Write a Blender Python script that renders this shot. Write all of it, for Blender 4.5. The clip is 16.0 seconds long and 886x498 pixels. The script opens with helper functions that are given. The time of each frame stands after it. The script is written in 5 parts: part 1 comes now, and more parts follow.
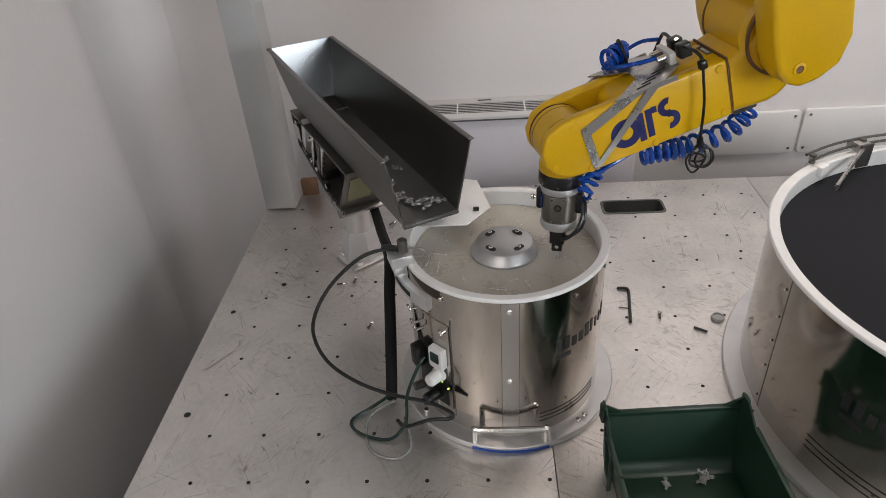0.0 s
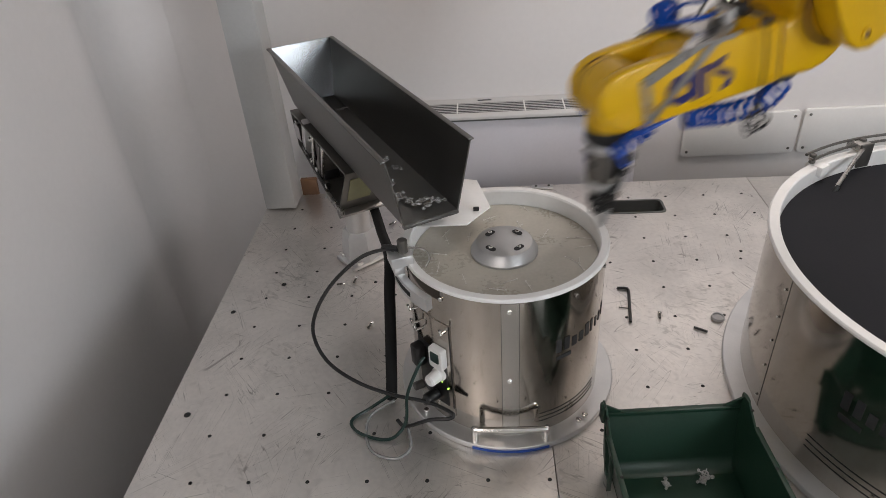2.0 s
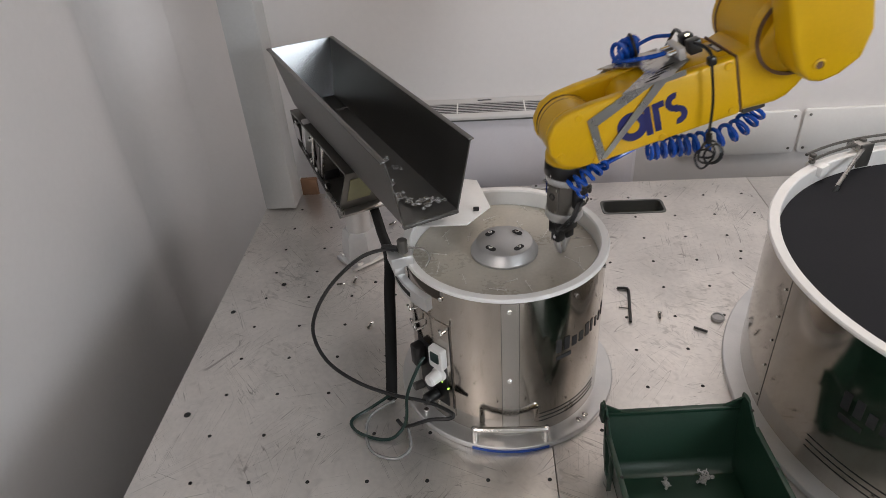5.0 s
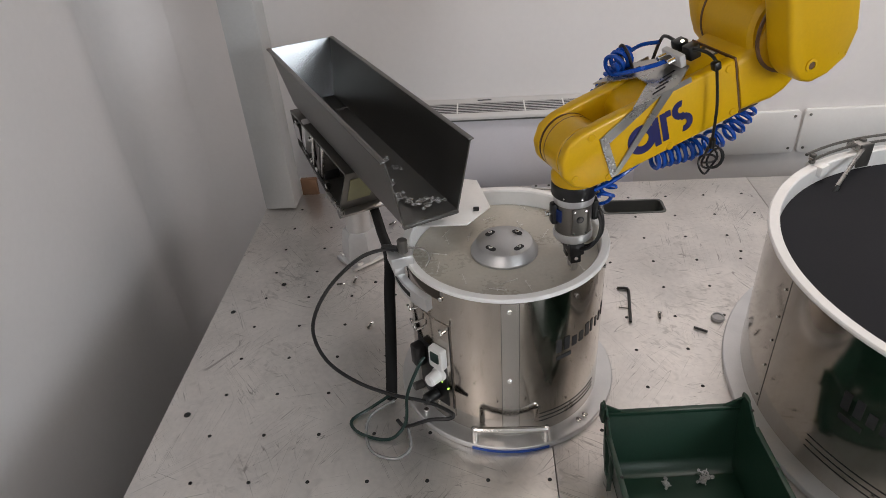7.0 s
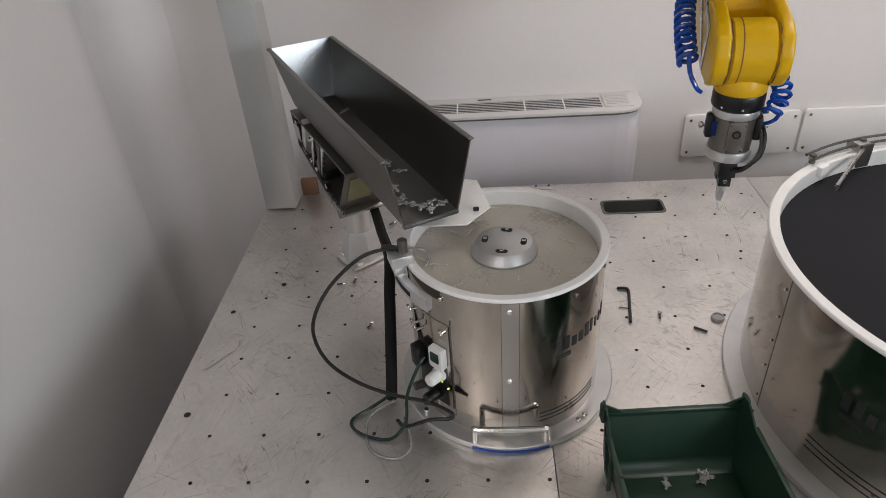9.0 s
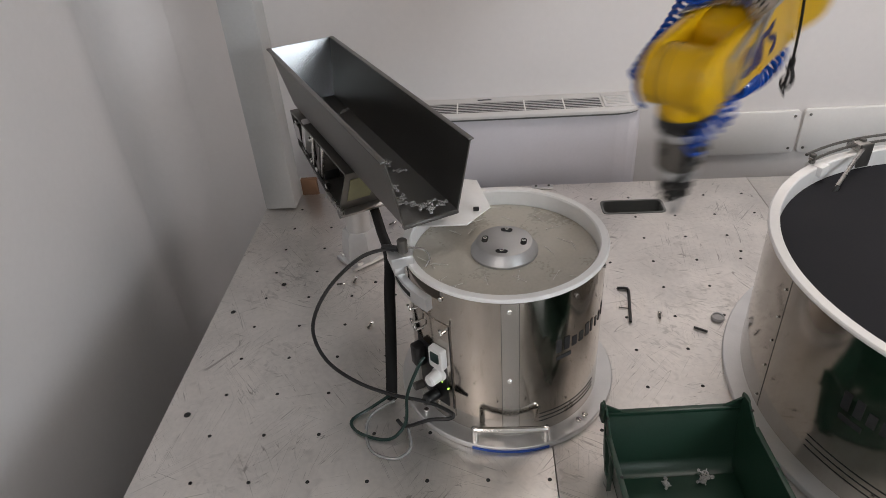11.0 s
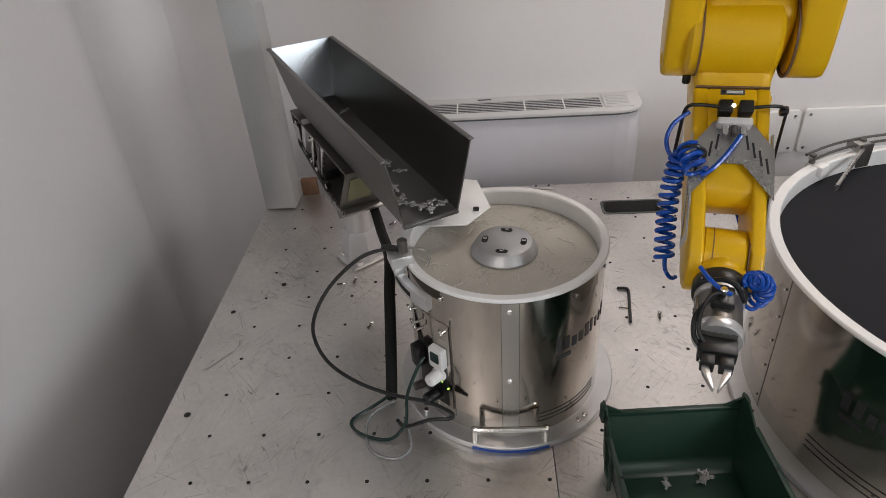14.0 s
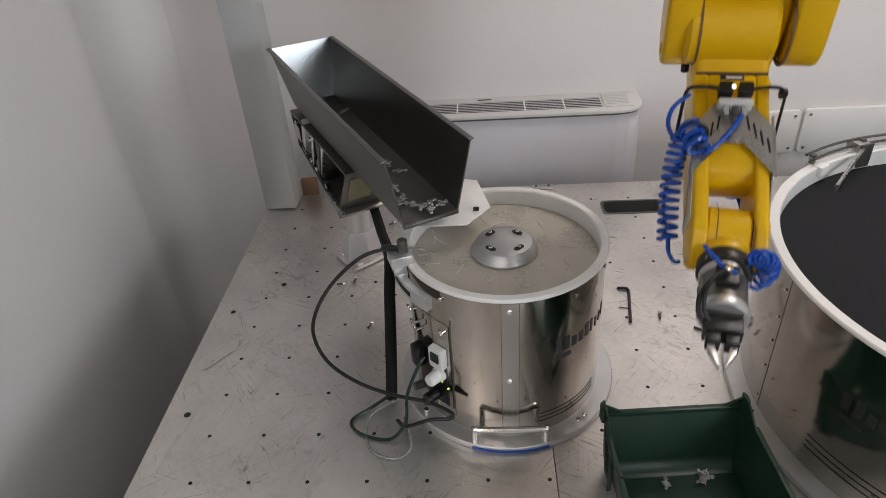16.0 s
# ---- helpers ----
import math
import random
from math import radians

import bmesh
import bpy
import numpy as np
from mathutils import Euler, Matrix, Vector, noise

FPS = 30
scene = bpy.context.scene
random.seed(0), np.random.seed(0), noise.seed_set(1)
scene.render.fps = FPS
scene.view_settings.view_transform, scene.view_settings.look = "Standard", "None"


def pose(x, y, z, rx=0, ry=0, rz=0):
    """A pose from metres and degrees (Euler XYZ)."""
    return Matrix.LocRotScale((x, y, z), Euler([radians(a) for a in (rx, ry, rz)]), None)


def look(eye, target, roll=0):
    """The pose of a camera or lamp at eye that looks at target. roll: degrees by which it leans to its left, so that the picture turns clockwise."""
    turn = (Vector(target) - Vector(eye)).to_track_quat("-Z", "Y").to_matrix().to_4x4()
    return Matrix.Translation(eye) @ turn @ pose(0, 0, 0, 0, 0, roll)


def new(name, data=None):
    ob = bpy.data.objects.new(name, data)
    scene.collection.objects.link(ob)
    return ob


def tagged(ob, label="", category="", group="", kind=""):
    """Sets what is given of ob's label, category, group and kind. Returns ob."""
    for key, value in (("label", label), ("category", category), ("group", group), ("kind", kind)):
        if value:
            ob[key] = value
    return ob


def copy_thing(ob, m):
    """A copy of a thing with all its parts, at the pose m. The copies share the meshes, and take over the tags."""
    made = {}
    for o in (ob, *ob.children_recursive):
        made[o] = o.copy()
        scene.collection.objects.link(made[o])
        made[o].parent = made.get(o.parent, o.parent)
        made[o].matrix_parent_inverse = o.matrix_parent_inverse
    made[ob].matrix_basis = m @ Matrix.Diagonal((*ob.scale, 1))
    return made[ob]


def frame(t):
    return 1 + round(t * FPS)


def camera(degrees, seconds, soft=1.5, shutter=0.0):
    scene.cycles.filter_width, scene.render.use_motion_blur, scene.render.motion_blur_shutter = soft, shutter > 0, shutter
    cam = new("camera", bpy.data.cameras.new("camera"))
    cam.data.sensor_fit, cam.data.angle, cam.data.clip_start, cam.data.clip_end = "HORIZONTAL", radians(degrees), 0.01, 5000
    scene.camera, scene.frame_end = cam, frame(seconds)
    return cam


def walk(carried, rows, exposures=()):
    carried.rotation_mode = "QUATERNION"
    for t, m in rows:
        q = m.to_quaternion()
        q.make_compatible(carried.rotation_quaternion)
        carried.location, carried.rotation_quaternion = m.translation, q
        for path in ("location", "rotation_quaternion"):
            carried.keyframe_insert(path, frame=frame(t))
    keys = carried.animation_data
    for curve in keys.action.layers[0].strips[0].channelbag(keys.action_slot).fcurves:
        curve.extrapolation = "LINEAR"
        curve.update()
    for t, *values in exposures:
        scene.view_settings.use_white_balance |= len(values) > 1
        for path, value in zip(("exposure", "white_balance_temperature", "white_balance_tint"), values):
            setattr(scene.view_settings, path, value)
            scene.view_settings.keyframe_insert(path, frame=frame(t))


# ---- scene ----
# ---------------------------------------------------------------- camera
cam = camera(67.51, 16.0, soft=0.6, shutter=0.35)
EYE = Matrix.Translation((0.5067, -0.6875, 0.9213)) @ (Matrix.Rotation(radians(4.345), 4, "Z") @ Matrix.Rotation(radians(56.112), 4, "X") @ Matrix.Rotation(radians(-4.285), 4, "Z"))
walk(cam, [(0.0, EYE), (16.0, EYE)], exposures=[(0.0, -0.2), (8.0, -0.21), (11.3, -0.25), (16.0, -0.26)])

# ---------------------------------------------------------------- light
world = bpy.data.worlds.new("room_air")
scene.world = world
world.use_nodes = True
world.node_tree.nodes["Background"].inputs[0].default_value = (0.75, 0.8, 0.9, 1)
world.node_tree.nodes["Background"].inputs[1].default_value = 0.1


def area(name, m, sx, sy, watts, colour):
    lamp = bpy.data.lights.new(name, "AREA")
    lamp.shape, lamp.size, lamp.size_y, lamp.energy, lamp.color = "RECTANGLE", sx, sy, watts, colour
    ob = new(name, lamp)
    ob.matrix_world = m
    return ob


# unseen ceiling lamps added, one to brighten the table, one behind, and the daylight of a window
area("added_ceiling_light", look((1.45, 0.56, 1.72), (1.45, 0.56, 0)), 0.9, 0.3, 15, (1.0, 0.905, 0.868))
area("added_ceiling_light", look((-0.1, -1.4, 1.72), (-0.1, -1.4, 0)), 1.2, 0.3, 10, (1.0, 0.905, 0.868))
area("window_daylight", look((2.9, -2.2, 1.22), (0.3, 0.5, 0.2)), 1.3, 0.8, 63, (0.94, 0.965, 1.0))

# ---------------------------------------------------------------- materials


def material(name, colour, rough=0.5, metal=0.0, vary=0.12, scale=8.0, bump=0.1, fine=120.0, stretch=(1, 1, 1), dark=None, spec=0.5, coat=0.0, rough_vary=0.12):
    """A procedural surface: base colour varied at two scales, roughness wear and fine relief."""
    mat = bpy.data.materials.new(name)
    mat.use_nodes = True
    nt = mat.node_tree
    n, l = nt.nodes, nt.links
    b = n["Principled BSDF"]
    co = n.new("ShaderNodeTexCoord")
    mp = n.new("ShaderNodeMapping")
    mp.inputs["Scale"].default_value = stretch
    l.new(co.outputs["Object"], mp.inputs["Vector"])
    big, small = n.new("ShaderNodeTexNoise"), n.new("ShaderNodeTexNoise")
    big.inputs["Scale"].default_value, big.inputs["Detail"].default_value = scale, 6
    small.inputs["Scale"].default_value, small.inputs["Detail"].default_value = fine, 4
    l.new(mp.outputs[0], big.inputs["Vector"])
    l.new(mp.outputs[0], small.inputs["Vector"])
    add = n.new("ShaderNodeMath")
    add.operation = "MULTIPLY_ADD"
    l.new(small.outputs["Fac"], add.inputs[0])
    add.inputs[1].default_value = 0.4
    l.new(big.outputs["Fac"], add.inputs[2])
    ramp = n.new("ShaderNodeValToRGB")
    d = dark if dark else tuple(c * (1 - vary * 2) for c in colour)
    ramp.color_ramp.elements[0].position, ramp.color_ramp.elements[0].color = 0.35, (*d, 1)
    ramp.color_ramp.elements[1].position, ramp.color_ramp.elements[1].color = 0.85, (*(min(1, c * (1 + vary * 0.4)) for c in colour), 1)
    l.new(add.outputs[0], ramp.inputs[0])
    l.new(ramp.outputs[0], b.inputs["Base Color"])
    rr = n.new("ShaderNodeMapRange")
    rr.inputs[1].default_value, rr.inputs[2].default_value = 0.3, 1.1
    rr.inputs[3].default_value, rr.inputs[4].default_value = max(0.02, rough - rough_vary), min(1, rough + rough_vary)
    l.new(add.outputs[0], rr.inputs[0])
    l.new(rr.outputs[0], b.inputs["Roughness"])
    b.inputs["Metallic"].default_value = metal
    b.inputs["Specular IOR Level"].default_value = spec
    b.inputs["Coat Weight"].default_value = coat
    b.inputs["Coat Roughness"].default_value = 0.12
    if bump:
        bp = n.new("ShaderNodeBump")
        bp.inputs["Strength"].default_value, bp.inputs["Distance"].default_value = bump, 0.002
        l.new(small.outputs["Fac"], bp.inputs["Height"])
        l.new(bp.outputs[0], b.inputs["Normal"])
    return mat


def scratched(mat, colour, smudges):
    """Adds thin crossing scratches in patches, fine brushing and a few dark smudges to a metal sheet."""
    nt = mat.node_tree
    n, l = nt.nodes, nt.links
    b = n["Principled BSDF"]
    last = b.inputs["Base Color"].links[0].from_socket
    co = n.new("ShaderNodeTexCoord")

    def math_node(op, a, v):
        m = n.new("ShaderNodeMath")
        m.operation, m.use_clamp = op, True
        l.new(a, m.inputs[0])
        if isinstance(v, float):
            m.inputs[1].default_value = v
        else:
            l.new(v, m.inputs[1])
        return m.outputs[0]

    def noise_at(scale, detail, place, turn=0.0, stretch=(1, 1, 1), warp=0.0):
        rot, sc = n.new("ShaderNodeMapping"), n.new("ShaderNodeMapping")
        rot.inputs["Rotation"].default_value, rot.inputs["Location"].default_value = (0, 0, turn), place
        sc.inputs["Scale"].default_value = stretch
        l.new(co.outputs["Object"], rot.inputs["Vector"])
        l.new(rot.outputs[0], sc.inputs["Vector"])
        t = n.new("ShaderNodeTexNoise")
        t.inputs["Scale"].default_value, t.inputs["Detail"].default_value, t.inputs["Distortion"].default_value = scale, detail, warp
        l.new(sc.outputs[0], t.inputs["Vector"])
        return t.outputs["Fac"]

    def band(a, lo, hi):
        m = n.new("ShaderNodeMapRange")
        m.interpolation_type = "SMOOTHSTEP"
        m.inputs[1].default_value, m.inputs[2].default_value = lo, hi
        l.new(a, m.inputs[0])
        return m.outputs[0]

    def paint(fac, col):
        nonlocal last
        mx = n.new("ShaderNodeMix")
        mx.data_type = "RGBA"
        l.new(fac, mx.inputs["Factor"])
        l.new(last, mx.inputs["A"])
        mx.inputs["B"].default_value = (*col, 1)
        last = mx.outputs["Result"]

    for k, turn in enumerate((0.4, 1.1, -0.6, 2.2, 1.7, -0.2, 0.9)):
        line = noise_at(12.0 + 1.7 * k, 1.0, (2.3 * k, 1.1, 0.7), turn, (0.14, 4, 1), 0.04)
        off = n.new("ShaderNodeMath")
        off.operation = "SUBTRACT"
        l.new(line, off.inputs[0])
        off.inputs[1].default_value = 0.5
        ab = n.new("ShaderNodeMath")
        ab.operation = "ABSOLUTE"
        l.new(off.outputs[0], ab.inputs[0])
        thin = band(ab.outputs[0], 0.006, 0.0015)
        where = band(noise_at(7.0, 3.0, (k * 3.7, 5.0, 0)), 0.5, 0.62)
        paint(math_node("MULTIPLY", math_node("MULTIPLY", thin, where), 0.5), colour)
    for k, (x, y, size) in enumerate(smudges):
        ds = n.new("ShaderNodeVectorMath")
        ds.operation = "DISTANCE"
        l.new(co.outputs["Object"], ds.inputs[0])
        ds.inputs[1].default_value = (x, y, 0)
        near = band(ds.outputs["Value"], size, size * 0.3)
        rough_edge = band(noise_at(38.0, 6.0, (k, 2, 3), 0.6, (1, 2, 1), 1.2), 0.52, 0.66)
        paint(math_node("MULTIPLY", math_node("MULTIPLY", near, rough_edge), 0.25), colour)
    paint(math_node("MULTIPLY", band(noise_at(26.0, 8.0, (4, 4, 1), 0.2, (1, 1, 1), 0.8), 0.6, 0.72), 0.13), colour)
    l.new(last, b.inputs["Base Color"])
    # faint brushing across the sheet
    brush = noise_at(30.0, 3.0, (0, 0, 0), 0.0, (0.3, 14, 1))
    old = b.inputs["Roughness"].links[0].from_socket
    ad = n.new("ShaderNodeMath")
    ad.operation = "MULTIPLY_ADD"
    l.new(brush, ad.inputs[0])
    ad.inputs[1].default_value = 0.16
    l.new(old, ad.inputs[2])
    l.new(ad.outputs[0], b.inputs["Roughness"])
    return mat


def rolled(mat, amount):
    """Sheet steel rolled into a drum: its grain runs round the drum and draws reflections out upright."""
    n, l = mat.node_tree.nodes, mat.node_tree.links
    b = n["Principled BSDF"]
    tan = n.new("ShaderNodeTangent")
    tan.direction_type, tan.axis = "RADIAL", "Z"
    b.inputs["Anisotropic"].default_value = amount
    l.new(tan.outputs[0], b.inputs["Tangent"])
    return mat


WALL = material("wall_paint", (0.72, 0.7, 0.69), 0.6, vary=0.03, scale=1.5, bump=0.05, fine=60)
CEIL = material("ceiling_paint", (0.75, 0.74, 0.72), 0.8, vary=0.03, scale=2, bump=0)
FLOOR = material("floor_resin", (0.055, 0.055, 0.058), 0.5, vary=0.1, scale=3, bump=0.05)
PLATE = scratched(material("table_aluminium", (0.75, 0.72, 0.69), 0.31, 0.9, vary=0.13, scale=6, bump=0.12, fine=90, rough_vary=0.16), (0.13, 0.12, 0.11), ((0.03, 0.6, 0.09), (0.1, 0.59, 0.06), (0.0, 0.52, 0.06), (0.22, 0.55, 0.09), (0.07, 0.3, 0.08), (0.9, 0.36, 0.16), (1.0, 0.45, 0.12), (0.62, 0.02, 0.07), (0.05, 0.02, 0.07)))
ALU = material("cast_aluminium", (0.66, 0.66, 0.66), 0.38, 0.85, vary=0.06, scale=20, bump=0.1, fine=300)
HUBALU = material("turned_aluminium", (0.5, 0.5, 0.5), 0.36, 0.85, vary=0.06, scale=20, bump=0.05, fine=300)
STRIP = rolled(material("dull_steel", (0.5, 0.48, 0.455), 0.25, 1.0, vary=0.06, scale=6, bump=0.0, fine=160, stretch=(1, 1, 0.04), rough_vary=0.05), 0.7)
STEEL = rolled(material("brushed_steel", (0.47, 0.435, 0.395), 0.11, 1.0, vary=0.06, scale=6, bump=0.0, fine=160, stretch=(1, 1, 0.04), rough_vary=0.03), 0.6)
TRAY = material("tray_steel", (0.2, 0.197, 0.19), 0.33, 0.95, vary=0.06, scale=5, bump=0.0, fine=200, rough_vary=0.06)
CHROME = material("chrome", (0.8, 0.79, 0.77), 0.08, 1.0, vary=0.03, bump=0)
RIM = material("white_plastic", (0.78, 0.77, 0.75), 0.35, vary=0.04, scale=14, bump=0.04)
DISC = material("translucent_disc", (0.47, 0.44, 0.38), 0.3, vary=0.1, scale=11, bump=0.06, fine=160, dark=(0.36, 0.34, 0.29))
BLACKDISC = material("dark_rubber_disc", (0.012, 0.0125, 0.0155), 0.7, vary=0.15, scale=6, bump=0.05, fine=200, spec=0.18)
YELLOW = material("yellow_paint", (0.71, 0.415, 0.003), 0.34, vary=0.06, scale=9, bump=0.05, fine=220, coat=0.08, spec=0.4)
BLUEHOSE = material("blue_hose", (0.004, 0.07, 0.42), 0.22, vary=0.15, scale=60, bump=0)
BLACK = material("black_plastic", (0.009, 0.009, 0.0095), 0.36, vary=0.2, scale=40, bump=0.05)
DARKMETAL = material("grey_anodised", (0.13, 0.125, 0.115), 0.4, 0.7, vary=0.12, scale=30, bump=0.06)
NAVY = material("navy_print", (0.012, 0.014, 0.11), 0.45, vary=0.08, scale=30, bump=0)
INK = material("black_print", (0.02, 0.02, 0.022), 0.5, vary=0.1, scale=40, bump=0)
GREEN = material("green_plastic", (0.011, 0.036, 0.022), 0.36, vary=0.12, scale=10, bump=0.08, fine=250)
GREYPLASTIC = material("grey_plastic", (0.5, 0.5, 0.5), 0.4, vary=0.06, scale=25, bump=0.03)
WHITE = material("white_lacquer", (0.78, 0.77, 0.75), 0.4, vary=0.03, scale=6, bump=0.02)
LIDGREY = material("pale_grey_lacquer", (0.6, 0.59, 0.58), 0.4, vary=0.03, scale=6, bump=0.02)
# the lilac tint puts the shade on the convector's front into its colour
LILACSHADE = material("shaded_white_lacquer", (0.6, 0.59, 0.63), 0.35, vary=0.04, scale=3, bump=0.02)
POST = material("painted_steel_post", (0.5, 0.51, 0.505), 0.42, 0.3, vary=0.07, scale=5, bump=0.04)
SLOTGREY = material("slot_lining", (0.1, 0.105, 0.1), 0.5, vary=0.12, scale=20, bump=0.05)
BRACKET = material("bracket_steel", (0.44, 0.43, 0.41), 0.28, 0.9, vary=0.03, scale=12, bump=0.0, fine=250, rough_vary=0.04)
SHELLSTEEL = material("folded_steel", (0.3, 0.295, 0.285), 0.36, 0.9, vary=0.06, scale=9, bump=0.0, rough_vary=0.05)
ENDSTEEL = material("polished_end_steel", (0.16, 0.165, 0.17), 0.2, 1.0, vary=0.06, scale=9, bump=0.0, rough_vary=0.06)
HOLE = material("dark_hole", (0.02, 0.02, 0.02), 0.8, vary=0.2, bump=0)
LABEL = material("yellow_label", (0.22, 0.215, 0.11), 0.5, vary=0.1, scale=40, bump=0)
BLUETAPE = material("blue_tape", (0.02, 0.08, 0.4), 0.4, vary=0.1, scale=40, bump=0)
CLEARTUBE = material("clear_tube", (0.24, 0.24, 0.235), 0.2, vary=0.1, scale=30, bump=0)
GREENCABLE = material("green_cable", (0.006, 0.028, 0.022), 0.4, vary=0.15, scale=40, bump=0)
BROWN = material("brown_board", (0.16, 0.085, 0.045), 0.6, vary=0.2, scale=12, bump=0.1)
CLEAR = material("clear_part", (0.7, 0.7, 0.68), 0.2, vary=0.04, scale=60, bump=0)
CLEAR.node_tree.nodes["Principled BSDF"].inputs["Transmission Weight"].default_value = 0.6

NEEDLE = material("clear_needle", (0.72, 0.7, 0.66), 0.25, vary=0.05, scale=60, bump=0)
TAUPE = material("taupe_anodised", (0.2, 0.185, 0.165), 0.34, 0.8, vary=0.1, scale=30, bump=0.03, fine=300)
BLUEBAND = material("dark_blue_anodised", (0.008, 0.03, 0.16), 0.35, 0.3, vary=0.1, scale=40, bump=0)
SLEEVE = material("braided_sleeve", (0.012, 0.012, 0.012), 0.8, vary=0.25, scale=60, bump=0.3, fine=400, spec=0.25)


def glow(name, colour, power):
    mat = material(name, colour, 0.4, bump=0)
    mat.node_tree.nodes["Principled BSDF"].inputs["Emission Color"].default_value = (*colour, 1)
    mat.node_tree.nodes["Principled BSDF"].inputs["Emission Strength"].default_value = power
    return mat


LED = glow("green_led", (0.45, 1.0, 0.1), 2.0)
LEDWHITE = glow("white_led", (1.0, 0.97, 0.75), 2.5)
SKY = glow("window_sky", (0.75, 0.87, 1.0), 5.0)

# ---------------------------------------------------------------- building blocks


def thing(name, m, label, category, group="", kind=""):
    ob = new(name)
    ob.empty_display_size = 0.05
    ob.matrix_world = m
    return tagged(ob, label, category, group, kind)


def part(name, bm, mat, parent=None, label="", smooth=True):
    me = bpy.data.meshes.new(name)
    bmesh.ops.recalc_face_normals(bm, faces=bm.faces)
    if smooth:
        for f in bm.faces:
            f.smooth = True
        for e in bm.edges:
            if len(e.link_faces) == 2 and e.calc_face_angle(0) > 0.6:
                e.smooth = False
    bm.to_mesh(me)
    bm.free()
    me.materials.append(mat)
    ob = new(name, me)
    ob.parent = parent
    if label:
        tagged(ob, label)
    return ob


def box(x0, x1, y0, y1, z0, z1, bevel=0.0, bm=None, segs=2):
    own = bmesh.new()
    bmesh.ops.create_cube(own, size=1, matrix=Matrix.LocRotScale(((x0 + x1) / 2, (y0 + y1) / 2, (z0 + z1) / 2), None, (x1 - x0, y1 - y0, z1 - z0)))
    if bevel:
        bmesh.ops.bevel(own, geom=own.edges[:], offset=bevel, segments=segs, profile=0.5, affect="EDGES")
    return merge(bm, own)


def merge(bm, own, m=None):
    if m is not None:
        bmesh.ops.transform(own, matrix=m, verts=own.verts)
    if bm is None:
        return own
    me = bpy.data.meshes.new("tmp")
    own.to_mesh(me)
    own.free()
    bm.from_mesh(me)
    bpy.data.meshes.remove(me)
    return bm


def lathe(profile, segs=48, bm=None, m=None, arc=None, closed=False):
    """Turns (radius, z) pairs round z. closed: the profile is a ring."""
    own = bmesh.new()
    full = arc is None
    a0, a1 = (0, 2 * math.pi) if full else arc
    n = segs if full else segs + 1
    rows = []
    for r, z in profile:
        if r < 1e-6:
            rows.append([own.verts.new((0, 0, z))])
        else:
            rows.append([own.verts.new((r * math.cos(a0 + (a1 - a0) * i / segs), r * math.sin(a0 + (a1 - a0) * i / segs), z)) for i in range(n)])
    pairs = list(zip(rows, rows[1:])) + ([(rows[-1], rows[0])] if closed else [])
    for p, q in pairs:
        for i in range(segs):
            j = (i + 1) % n
            if len(p) == 1 and len(q) == 1:
                continue
            if len(p) == 1:
                own.faces.new((p[0], q[i], q[j]))
            elif len(q) == 1:
                own.faces.new((p[i], p[j], q[0]))
            else:
                own.faces.new((p[i], p[j], q[j], q[i]))
    if closed and not full:
        own.faces.new([row[0] for row in rows])
        own.faces.new([row[-1] for row in rows][::-1])
    return merge(bm, own, m)


def disc_cyl(r, z0, z1, segs=24, bevel=0.0, bm=None, m=None):
    b = min(bevel, (z1 - z0) / 2)
    prof = [(0, z0), (r - b, z0), (r, z0 + b), (r, z1 - b), (r - b, z1), (0, z1)] if b else [(0, z0), (r, z0), (r, z1), (0, z1)]
    return lathe(prof, segs, bm, m)


def prism(outline, z0, z1, bevel=0.0, bm=None, m=None, segs=2):
    """An outline of (x, y) raised from z0 to z1."""
    own = bmesh.new()
    lo = [own.verts.new((x, y, z0)) for x, y in outline]
    hi = [own.verts.new((x, y, z1)) for x, y in outline]
    own.faces.new(lo[::-1])
    own.faces.new(hi)
    for i in range(len(lo)):
        j = (i + 1) % len(lo)
        own.faces.new((lo[i], lo[j], hi[j], hi[i]))
    if bevel:
        bmesh.ops.recalc_face_normals(own, faces=own.faces)
        bmesh.ops.bevel(own, geom=own.edges[:], offset=bevel, segments=segs, profile=0.5, affect="EDGES")
    return merge(bm, own, m)


def smooth_line(pts, n=8):
    """A smooth curve through the points."""
    pts = [Vector(p) for p in pts]
    out = []
    for i in range(len(pts) - 1):
        a, b, c, d = pts[max(i - 1, 0)], pts[i], pts[i + 1], pts[min(i + 2, len(pts) - 1)]
        for k in range(n):
            t = k / n
            out.append(0.5 * (2 * b + (c - a) * t + (2 * a - 5 * b + 4 * c - d) * t * t + (3 * b - a - 3 * c + d) * t ** 3))
    return out + [pts[-1]]


def hose(pts, r, segs=8, bm=None):
    """A round hose along the points."""
    own = bmesh.new()
    pts = [Vector(p) for p in pts]
    side = None
    rings = []
    for i, p in enumerate(pts):
        d = (pts[min(i + 1, len(pts) - 1)] - pts[max(i - 1, 0)]).normalized()
        if side is None:
            side = d.orthogonal().normalized()
        side = (side - d * side.dot(d)).normalized()
        up = d.cross(side)
        rings.append([own.verts.new(p + r * (math.cos(a) * side + math.sin(a) * up)) for a in (2 * math.pi * k / segs for k in range(segs))])
    for a, b in zip(rings, rings[1:]):
        for k in range(segs):
            own.faces.new((a[k], a[(k + 1) % segs], b[(k + 1) % segs], b[k]))
    own.faces.new(rings[0][::-1])
    own.faces.new(rings[-1])
    return merge(bm, own)


